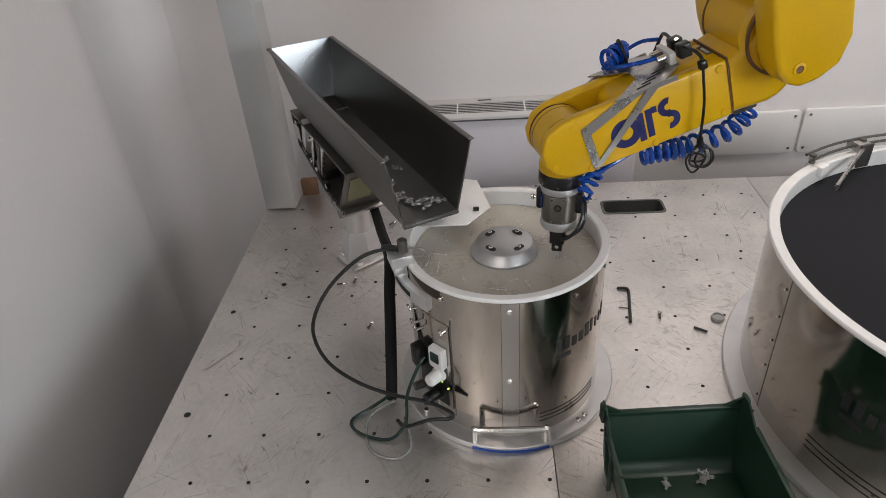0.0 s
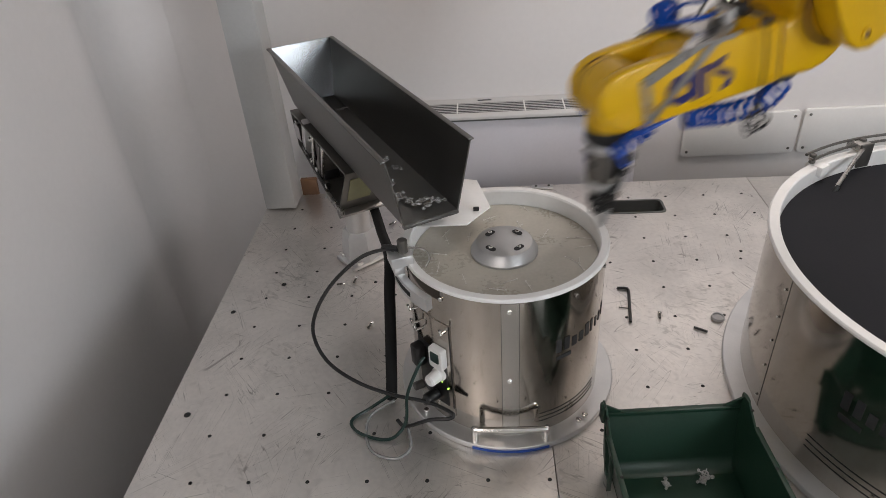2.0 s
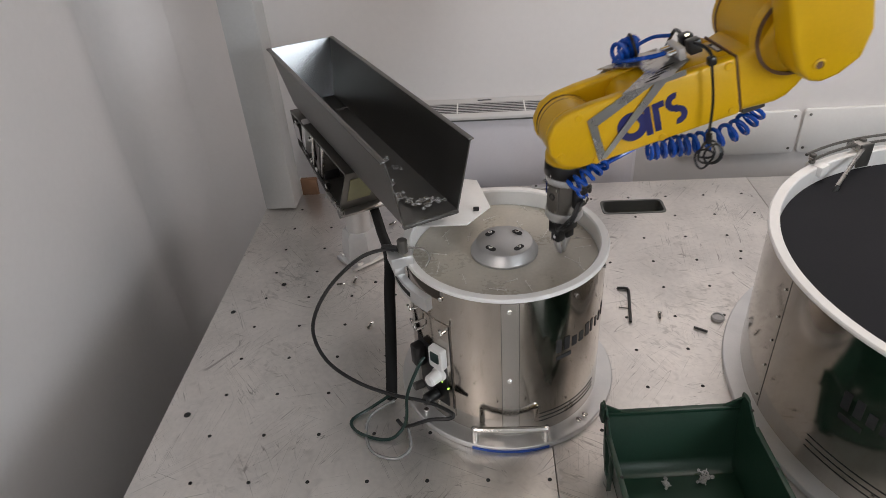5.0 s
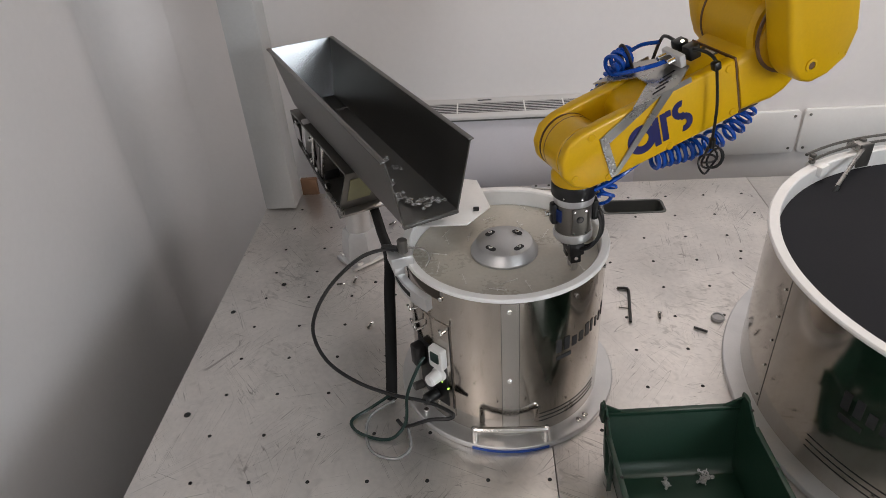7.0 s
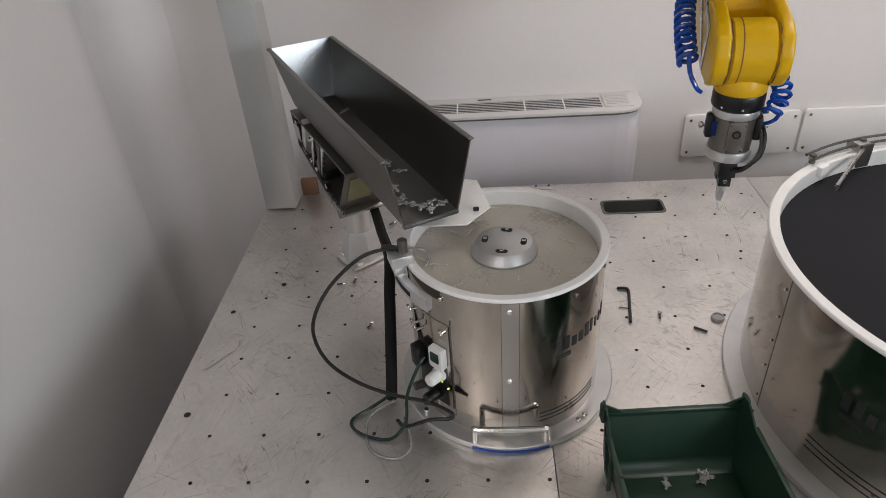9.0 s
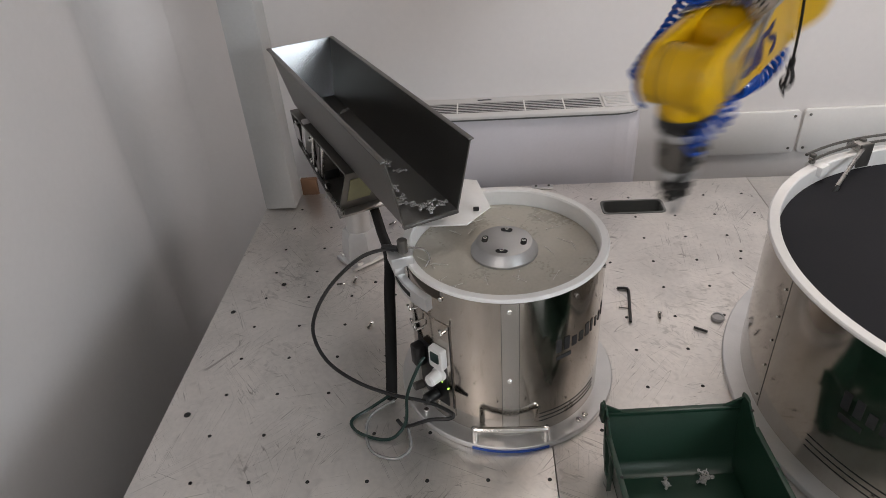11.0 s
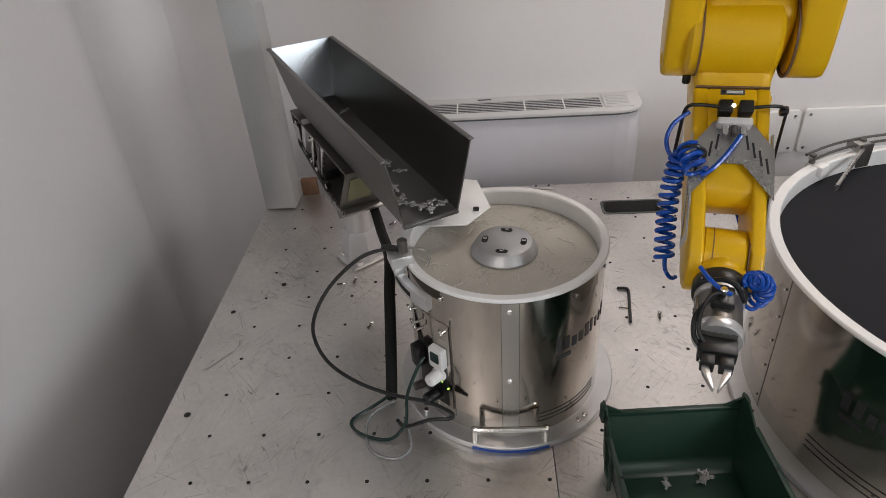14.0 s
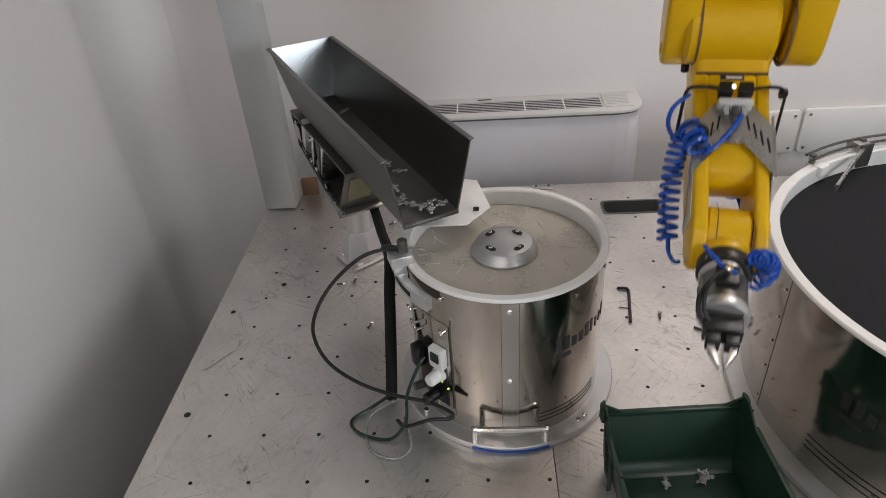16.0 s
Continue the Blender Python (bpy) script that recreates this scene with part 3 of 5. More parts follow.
def rim_guide():
    """Two curved wires on studs and a dipping blade over the rim of the large feeder."""
    t = thing("part_deflector", pose(BC.x, BC.y, 0), "steel deflector with curved wires and a blade on the feeder rim", "deflector")
    for dr, z in ((-0.004, 0.313), (0.012, 0.317)):
        pts = [((0.4 + dr) * math.cos(a), (0.4 + dr) * math.sin(a), z) for a in (radians(126 - 3 * k) for k in range(18))]
        part("wire", hose(pts, 0.0028, 8), DARKMETAL, t, "curved steel wire")
    part("tab", merge(None, box(0.376, 0.412, -0.014, 0.012, BTOP - 0.02, BTOP + 0.002, 0.003), Matrix.Rotation(radians(124), 4, "Z")), RIM, t, "white plastic tab")
    for deg in (125, 106, 78):
        m = Matrix.Rotation(radians(deg), 4, "Z")
        s = part("stud", disc_cyl(0.006, BTOP + 0.0022, 0.32, 12, 0.001, m=m @ pose(0.402, 0, 0)), DARKMETAL, t)
        part("nut", disc_cyl(0.0085, 0.309, 0.315, 6, 0.001, m=m @ pose(0.402, 0, 0)), CHROME, s)
    m = Matrix.Rotation(radians(107), 4, "Z")
    part("bracket", merge(None, box(0.386, 0.42, -0.014, 0.014, BTOP + 0.001, 0.316, 0.002), m), BRACKET, t)
    part("hanger", merge(None, box(0.381, 0.3855, -0.014, 0.014, BTOP - 0.03, 0.318, 0.001), m), DARKMETAL, t)
    arm = [m @ Vector(p) for p in ((0.385, 0.006, 0.31), (0.355, 0.06, 0.288), (0.33, 0.104, 0.27))]
    part("arm", hose(arm, 0.0038, 8), BRACKET, t, "slanting steel arm")
    part("blade", hose([m @ Vector((0.331, 0.1, 0.272)), m @ Vector((0.325, 0.114, 0.258))], 0.005, 6), BLACK, t, "black blade tip")


rim_guide()
# ---------------------------------------------------------------- hopper on its stand
HD = Vector((0.479, -0.878, 0)).normalized()
HOPPER = Matrix(((HD.x, -HD.y, 0, 0.4215), (HD.y, HD.x, 0, 0.2365), (0, 0, 1, 0.36), (0, 0, 0, 1)))
# in hopper space x runs along the trough to its mouth, y to the far side


def hopper():
    t = thing("vibrating_hopper", HOPPER, "dark steel vibrating hopper with an open mouth over the feeder", "hopper")
    sec_i = [(-0.075, 0.13), (-0.047, 0.002), (0.047, 0.002), (0.066, 0.13)]
    sec_o = [(0.0685, 0.13), (0.0495, -0.0005), (-0.0495, -0.0005), (-0.0775, 0.13)]
    own = bmesh.new()
    rows = []
    for x_top, x_low in ((-0.655, -0.63), (0.02, 0.0)):
        rows.append([own.verts.new((x_top if z > 0.1 else x_low, y, z)) for y, z in sec_i + sec_o])
    a, b = rows
    for i in range(8):
        own.faces.new((a[i], a[(i + 1) % 8], b[(i + 1) % 8], b[i]))
    own.faces.new(a)
    own.faces.new(b[::-1])
    part("trough", own, TRAY, t, smooth=False)
    bm = prism([(-0.0775, 0.13), (-0.0495, -0.0005), (0.0495, -0.0005), (0.0685, 0.13)], 0, 0.0025)
    bmesh.ops.transform(bm, matrix=Matrix(((0, -0.19, 1, -0.632), (1, 0, 0, 0), (0, 1, 0, 0), (0, 0, 0, 1))), verts=bm.verts)
    part("end_wall", bm, ENDSTEEL, t, "bare steel end wall", smooth=False)
    for y0, y1 in ((-0.083, -0.073), (0.064, 0.074)):
        part("rolled_edge", box(-0.655, 0.0195, y0, y1, 0.1285, 0.1315, 0.001), TRAY, t)
    part("mouth_lip", box(-0.008, 0.001, -0.05, 0.05, -0.006, 0.0, 0.001), TRAY, t)
    # drive box under the trough, open on its side
    y0, y1 = -0.062, 0.045
    side = [(-0.635, -0.012), (-0.61, -0.092), (-0.42, -0.136), (-0.335, -0.136), (-0.25, -0.012)]
    d = part("drive_box", prism(side, -y1, -y1 + 0.006, 0.0, m=RX90), BLACK, t, "black drive box with an open side")
    own = bmesh.new()
    lo = [own.verts.new((x, y0, z)) for x, z in side]
    hi = [own.verts.new((x, y1, z)) for x, z in side]
    lo2 = [own.verts.new((x * 0.97 - 0.013, y0, z * 0.9 - 0.006)) for x, z in side]
    hi2 = [own.verts.new((x * 0.97 - 0.013, y1, z * 0.9 - 0.006)) for x, z in side]
    for i in range(5):
        j = (i + 1) % 5
        own.faces.new((lo[i], lo[j], hi[j], hi[i]))
        own.faces.new((lo2[i], lo2[j], lo[j], lo[i]))
        own.faces.new((lo2[i], hi2[i], hi2[j], lo2[j]))
    part("shell", own, DARKMETAL, d, "dark metal shell")
    slant = Vector((0.085, 0, 0.124)).normalized()
    lean = Matrix(((0, slant.x, slant.z, -0.335), (1, 0, 0, 0), (0, slant.z, -slant.x, -0.136), (0, 0, 0, 1)))
    part("end_label", merge(None, box(-0.05, 0.0, 0.04, 0.125, 0.0005, 0.0018), lean), LABEL, d, "pale yellow label")
    part("base_flange", merge(None, box(y0 - 0.006, y1 + 0.004, -0.006, 0.004, -0.004, 0.014, 0.0015), lean), SHELLSTEEL, d, "bare steel flange")
    part("coil_block", box(-0.53, -0.45, -0.05, 0.01, -0.085, -0.03, 0.004), DARKMETAL, d)
    part("leaf_spring", merge(None, box(-0.012, 0.012, -0.06, 0.03, -0.055, 0.055, 0.001), pose(-0.56, 0, -0.06, 0, 25, 0)), ALU, d)
    part("leaf_spring", merge(None, box(-0.004, 0.004, -0.06, 0.03, -0.055, 0.055, 0.001), pose(-0.435, 0, -0.07, 0, 25, 0)), CHROME, d)
    part("bottom_lip", box(-0.415, -0.315, y0 - 0.004, y0 + 0.004, -0.139, -0.126, 0.001), BRACKET, d)
    part("core", box(-0.5, -0.44, -0.056, -0.02, -0.112, -0.085, 0.003), BLACK, d)
    part("clamp_bar", merge(None, box(-0.006, 0.006, -0.06, -0.045, -0.06, 0.06, 0.001), pose(-0.5, 0, -0.07, 0, 20, 0)), CHROME, d)
    part("clamp_bar", merge(None, box(-0.008, 0.008, -0.058, -0.045, -0.05, 0.05, 0.001), pose(-0.465, 0, -0.075, 0, 20, 0)), DARKMETAL, d)
    part("wire", hose(smooth_line([(-0.6, -0.058, -0.05), (-0.57, -0.06, -0.08), (-0.53, -0.058, -0.098), (-0.46, -0.06, -0.112), (-0.41, -0.058, -0.118)], 5), 0.0022, 6), BLACK, d)
    part("maker_plate", box(-0.615, -0.575, y0 - 0.0012, y0, -0.07, -0.035, 0.0), GREYPLASTIC, d, "small grey plate")
    for x, z in ((-0.6, -0.03), (-0.52, -0.095), (-0.48, -0.1), (-0.42, -0.115), (-0.5, -0.035)):
        part("bolt", disc_cyl(0.006, 0, 0.01, 10, 0.001, m=pose(x, -0.053, z) @ RX90), CHROME, d)


hopper()


def hopper_stand():
    t = thing("hopper_stand", pose(0.205, 0.66, 0), "grey cast stand under the hopper bolted to the table", "stand")
    part("foot_plate", prism([(-0.065, -0.01), (-0.01, -0.068), (0.07, 0.0), (0.015, 0.06)], 0.001, 0.011, 0.002), ALU, t)
    part("socket", lathe([(0, 0.011), (0.05, 0.011), (0.05, 0.018), (0.043, 0.075), (0.036, 0.085), (0, 0.085)], 6), GREYPLASTIC, t, "pale faceted socket")
    part("column", disc_cyl(0.03, 0.08, 0.25, 24, 0.002), ALU, t)
    part("head_plate", box(-0.055, 0.055, -0.05, 0.05, 0.195, 0.2, 0.001), ALU, t)
    for x, y in ((0.0, -0.052), (0.05, 0.0), (-0.045, -0.012)):
        part("bolt", disc_cyl(0.0075, 0.011, 0.02, 6, 0.001, m=pose(x, y, 0)), CHROME, t)


hopper_stand()


def chute_plate():
    t = thing("chute_plate", pose(0, 0, 0), "white plastic chute plate between hopper and feeder rim", "plate")
    part("plate", prism([(0.395, 0.262), (0.478, 0.262), (0.519, 0.318), (0.496, 0.418), (0.47, 0.425), (0.43, 0.36)], 0.3275, 0.3305, 0.0008), RIM, t)
    part("clip", box(0.489, 0.499, 0.303, 0.309, 0.3305, 0.337, 0.001), BLACK, t, "small black clip")
    part("spacer", box(0.4, 0.43, 0.385, 0.4, 0.3065, 0.3275, 0.001), ALU, t)


chute_plate()

# ---------------------------------------------------------------- cables round the small feeder


def cable(name, pts, r, mat, label, segs=8):
    return tagged(part(name, hose(smooth_line(pts, 8), r, segs), mat), label, "cable")


cable("sleeved_cable", [(0.24, 0.6, 0.21), (0.262, 0.573, 0.2), (0.293, 0.471, 0.19), (0.322, 0.36, 0.205), (0.328, 0.28, 0.174), (0.33, 0.22, 0.116), (0.328, 0.185, 0.05), (0.325, 0.175, 0.011)], 0.0105, SLEEVE, "thick black sleeved cable hanging from the hopper", 12)
cable("air_hose", [(0.372, 0.187, 0.333), (0.353, 0.198, 0.329), (0.305, 0.2, 0.313), (0.25, 0.2, 0.263), (0.211, 0.2, 0.203), (0.198, 0.195, 0.151), (0.218, 0.18, 0.101), (0.268, 0.16, 0.07), (0.33, 0.14, 0.057), (0.402, 0.11, 0.066), (0.442, 0.085, 0.066), (0.438, 0.08, 0.058), (0.403, 0.085, 0.05), (0.358, 0.105, 0.012), (0.34, 0.125, 0.006)], 0.0034, BLACK, "thin black air hose looping beside the feeder")
cable("signal_cable", [(0.33, 0.17, 0.028), (0.29, 0.155, 0.008), (0.256, 0.125, 0.005), (0.279, 0.095, 0.005), (0.33, 0.082, 0.006), (0.359, 0.098, 0.03), (0.367, 0.105, 0.09), (0.39, 0.118, 0.145), (0.4, 0.128, 0.155)], 0.003, GREENCABLE, "thin dark green cable looping on the table")
cable("clear_tube", [(0.335, 0.15, 0.03), (0.293, 0.139, 0.008), (0.286, 0.1, 0.004), (0.303, 0.057, 0.004), (0.344, 0.042, 0.004), (0.367, 0.062, 0.004), (0.364, 0.093, 0.006), (0.355, 0.12, 0.02)], 0.0028, CLEARTUBE, "clear grey plastic tube looping on the table")

# ---------------------------------------------------------------- storage bin


def storage_bin():
    t = thing("storage_bin", pose(0.795, 0.05, 0, 0, 0, 3), "dark green plastic open-front storage bin on the table", "bin")
    w, h, d, th = 0.222, 0.104, 0.34, 0.003
    xl, xr = -w / 2, w / 2
    part("floor", box(xl + 0.012, xr - 0.012, -d, -0.012, 0.002, 0.005, 0.001), GREEN, t)
    own = bmesh.new()
    cr, bend = 0.022, [radians(9 * k) for k in range(11)]
    prof = [(0.0, h), (0.003, h), (-0.011, 0.03), (-0.03, 0.001), (-0.05, 0.001)]
    prof += [(-0.05 + cr * math.sin(q), 0.0055 + cr * (1 - math.cos(q))) for q in bend]
    lo = [own.verts.new((xl + 0.004, y, z)) for y, z in prof]
    hi = [own.verts.new((xr - 0.004, y, z)) for y, z in prof]
    own.faces.new(lo)
    own.faces.new(hi[::-1])
    for i in range(len(prof)):
        j = (i + 1) % len(prof)
        own.faces.new((lo[i], lo[j], hi[j], hi[i]))
    part("back_wall", own, GREEN, t)
    for s, x in ((1, xl), (-1, xr)):
        part("gusset", prism([(x, h), (x + s * 0.034, h), (x, h + 0.02)][::s], -0.004, 0.0, 0.0006, m=RX90), GREEN, t)
    part("back_lip", box(xl, xr, -0.003, 0.007, h - 0.007, h + 0.0015, 0.002), GREEN, t)
    for s, x in ((1, xl), (-1, xr)):
        own = bmesh.new()
        top = [(0.006, h + 0.024), (-0.016, h + 0.025), (-0.055, h + 0.0), (-d, h)]
        low = [(-0.01, 0.002), (-0.03, 0.002), (-0.06, 0.002), (-d, 0.002)]
        cols = []
        for off in (0, th):
            cols.append([[own.verts.new((x + s * (off), y, z)) for y, z in top], [own.verts.new((x + s * (off + 0.013), y, z)) for y, z in low]])
        for c in cols:
            for i in range(3):
                own.faces.new((c[0][i], c[0][i + 1], c[1][i + 1], c[1][i]))
        for i in range(3):
            own.faces.new((cols[0][0][i], cols[0][0][i + 1], cols[1][0][i + 1], cols[1][0][i]))
        own.faces.new((cols[0][0][0], cols[1][0][0], cols[1][1][0], cols[0][1][0]))
        side = part("side_wall", own, GREEN, t)
        part("rail", box(min(x - s * 0.005, x + s * 0.003), max(x - s * 0.005, x + s * 0.003), -d, -0.045, h - 0.004, h + 0.003, 0.001), GREEN, side)
        part("corner_lug", merge(None, box(x - 0.004 if s > 0 else x - 0.003, x + 0.003 if s > 0 else x + 0.004, -0.012, 0.006, h - 0.01, h + 0.023, 0.003)), GREEN, side)
        for y in (-0.08, -0.17, -0.26):
            part("rib", box(min(x - s * 0.006, x + s * 0.001), max(x - s * 0.006, x + s * 0.001), y - 0.002, y + 0.002, 0.02, h - 0.004, 0.0008), GREEN, side)
        for y in (-0.028, -0.122):
            part("peg_hole", disc_cyl(0.0025, 0, 0.0007, 8, m=pose(x + s * 0.001, y, h + (0.0035 if y < -0.05 else 0.0195))), HOLE, side)


storage_bin()

# ---------------------------------------------------------------- loose tools on the table


def hex_key():
    t = thing("hex_key", pose(0, 0, 0.004), "black hex key lying on the table", "hex key")
    part("rod", hose([(0.798, 0.497, 0), (0.812, 0.496, 0), (0.818, 0.494, 0), (0.8205, 0.488, 0), (0.819, 0.475, 0), (0.804, 0.381, 0)], 0.0032, 6), BLACK, t)


def table_screw(x, y, turn, label):
    t = thing("loose_screw", pose(x, y, 0.0045, 0, 0, turn), label, "screw", "loose screws on the table")
    part("head", disc_cyl(0.0045, 0, 0.006, 12, 0.001, m=RY90), CHROME, t)
    part("shank", disc_cyl(0.0022, -0.014, 0, 10, m=RY90), DARKMETAL, t)


hex_key()
table_screw(0.258, 0.395, 70, "small steel cap screw lying on the table")
table_screw(0.869, 0.404, 80, "small steel screw lying on the table")
table_screw(0.173, 0.542, 10, "small dark screw lying on the table")
table_screw(0.201, 0.559, 80, "small dark screw lying on the table")
table_screw(0.267, 0.806, 40, "small dark screw lying on the table")
tagged(part("round_cap", lathe([(0, 0.001), (0.013, 0.001), (0.014, 0.003), (0.0125, 0.008), (0.011, 0.008), (0.0105, 0.004), (0, 0.004)], 24, m=pose(0.983, 0.388, 0)), GREYPLASTIC), "translucent round plastic cap lying on the table", "cap")
tagged(part("pin", hose([(0.927, 0.36, 0.0035), (0.938, 0.3535, 0.0035), (0.95, 0.345, 0.0035)], 0.0026, 8), BLACK), "short bent black pin lying on the table", "pin")
tagged(part("pin", hose([(0.79, 0.432, 0.002), (0.812, 0.427, 0.002)], 0.0012, 6), DARKMETAL), "thin steel pin lying on the table", "pin")


def cable_clip():
    t = thing("hinge_plate", pose(0.675, 0.972, 0), "small steel hinge plate at the table edge", "hinge")
    part("leaf", box(-0.03, 0.03, -0.008, 0.012, 0.001, 0.006, 0.001), ALU, t)
    for x in (-0.018, 0.018):
        part("screw", disc_cyl(0.004, 0.006, 0.009, 10, 0.001, m=pose(x, 0.002, 0)), DARKMETAL, t)


cable_clip()

# ---------------------------------------------------------------- small clear plastic pieces


def clear_piece(name="clear_piece"):
    """A small ribbed plastic fitting: a ring with a crossing stem."""
    bm = lathe([(0.0038, -0.0018), (0.0058, -0.0018), (0.0058, 0.0018), (0.0038, 0.0018)], 12, closed=True)
    hose([(-0.0115, 0, 0), (0.0125, 0, 0)], 0.0011, 6, bm=bm)
    hose([(0, -0.0085, 0), (0, 0.0085, 0.001)], 0.001, 6, bm=bm)
    lathe([(0.0018, -0.0014), (0.0032, -0.0014), (0.0032, 0.0014), (0.0018, 0.0014)], 10, closed=True, bm=bm, m=pose(0.0115, 0, 0))
    lathe([(0.0012, -0.0012), (0.0024, -0.0012), (0.0024, 0.0012), (0.0012, 0.0012)], 10, closed=True, bm=bm, m=pose(-0.0105, 0.001, 0))
    return bm


def needle():
    bm = hose([(-0.014, 0, 0), (0.012, 0, 0)], 0.0006, 6)
    hose([(0, -0.003, 0), (0, 0.003, 0)], 0.0005, 6, bm=bm)
    disc_cyl(0.0014, -0.0006, 0.0006, 8, bm=bm, m=pose(0.013, 0, 0))
    return bm


PIECES, NEEDLES = [], []
first = tagged(part("clear_piece", clear_piece(), CLEAR), "small clear plastic fitting lying in the steel hopper", "fitting", "clear fittings in the hopper")
rng = random.Random(4)
for k, (x, y) in enumerate(((-0.52, 0.03), (-0.225, 0.012), (-0.185, 0.018), (-0.13, -0.016), (-0.075, -0.03), (-0.06, -0.012), (-0.05, 0.014), (-0.035, 0.03), (-0.03, 0.008), (-0.045, -0.002), (-0.088, -0.02))):
    ob = first if k == 0 else copy_thing(first, pose(0, 0, 0))
    PIECES.append((ob, x, y, rng.uniform(0, 360), rng.uniform(-14, 14)))
firstn = tagged(part("clear_needle", needle(), NEEDLE), "thin clear plastic needle lying on the feeder disc", "needle", "clear needles on the feeder disc")
for k in range(22):
    ob = firstn if k == 0 else copy_thing(firstn, pose(0, 0, 0))
    NEEDLES.append((ob, rng.uniform(0.07, 0.148), (k * 137.5 + rng.uniform(-20, 20)) % 360, rng.uniform(0, 180)))
for x, y, a in ((0.78, -0.018, 80), (0.845, 0.0, -25), (0.838, -0.012, 30)):
    ob = copy_thing(first, pose(x, y, 0.0105, 20, 10, a))
    tagged(ob, "small clear plastic fitting lying in the green bin", group="clear fittings in the bin")

# ---------------------------------------------------------------- robot
AX, AY = 0.873, 0.287
L2, L3, OFF, ZS, A1 = 0.33, 0.313, 0.054, 0.955, 0.05
robot = thing("robot_arm", pose(AX, AY, HIGH), "yellow six-axis robot arm hung from the ceiling with a gripper", "robot")
part("mount", disc_cyl(0.12, 1.25 - HIGH, -0.002, 32, 0.004), POST, robot, "grey ceiling mount")
turret = part("turret", disc_cyl(0.1, -0.06, 0.24, 32, 0.02), YELLOW, robot)
merge_bm = disc_cyl(0.08, -0.1, 0.1, 28, 0.01, m=pose(A1, 0, 0) @ RX90)
part("shoulder", merge_bm, YELLOW, turret)


def upper_arm():
    """Origin at the elbow axis, x ahead, y to the side, z up to the shoulder."""
    def fork(y0, y1, top_w):
        out = [(-0.062, -0.012), (-0.044, -0.045), (-0.014, -0.057), (0.012, -0.058), (0.03, -0.048), (0.041, -0.028), (0.045, 0.0), (0.047, 0.12), (top_w - 0.02, 0.33), (0.0, 0.4), (-top_w, 0.33), (-0.066, 0.12)]
        return prism(out, -y1, -y0, 0.007, m=RX90, segs=3)
    a = part("upper_arm", fork(0.068, 0.117, 0.075), YELLOW, robot)
    part("fork", fork(-0.097, -0.052, 0.075), YELLOW, a)
    part("web", box(-0.055, 0.055, -0.06, 0.075, 0.085, 0.34, 0.012), YELLOW, a)
    for y in (0.1175, -0.0975):
        s = 1 if y > 0 else -1
        face = pose(0.014, y, -0.03) @ (RX90 if s < 0 else Matrix.Rotation(radians(-90), 4, "X"))
        socket = part("screw_socket", lathe([(0.0055, -0.001), (0.009, -0.001), (0.009, 0.0012), (0.0055, 0.0018)], 16, closed=True, m=face), YELLOW, a)
        # dark disc paints the shade inside the screw recess
        part("screw", disc_cyl(0.0053, -0.001, 0.0006, 12, m=face), BROWN, socket)
    part("cap", disc_cyl(0.006, 0, 0.012, 10, 0.001, m=pose(0.025, -0.06, -0.062)), BLACK, a)
    return a


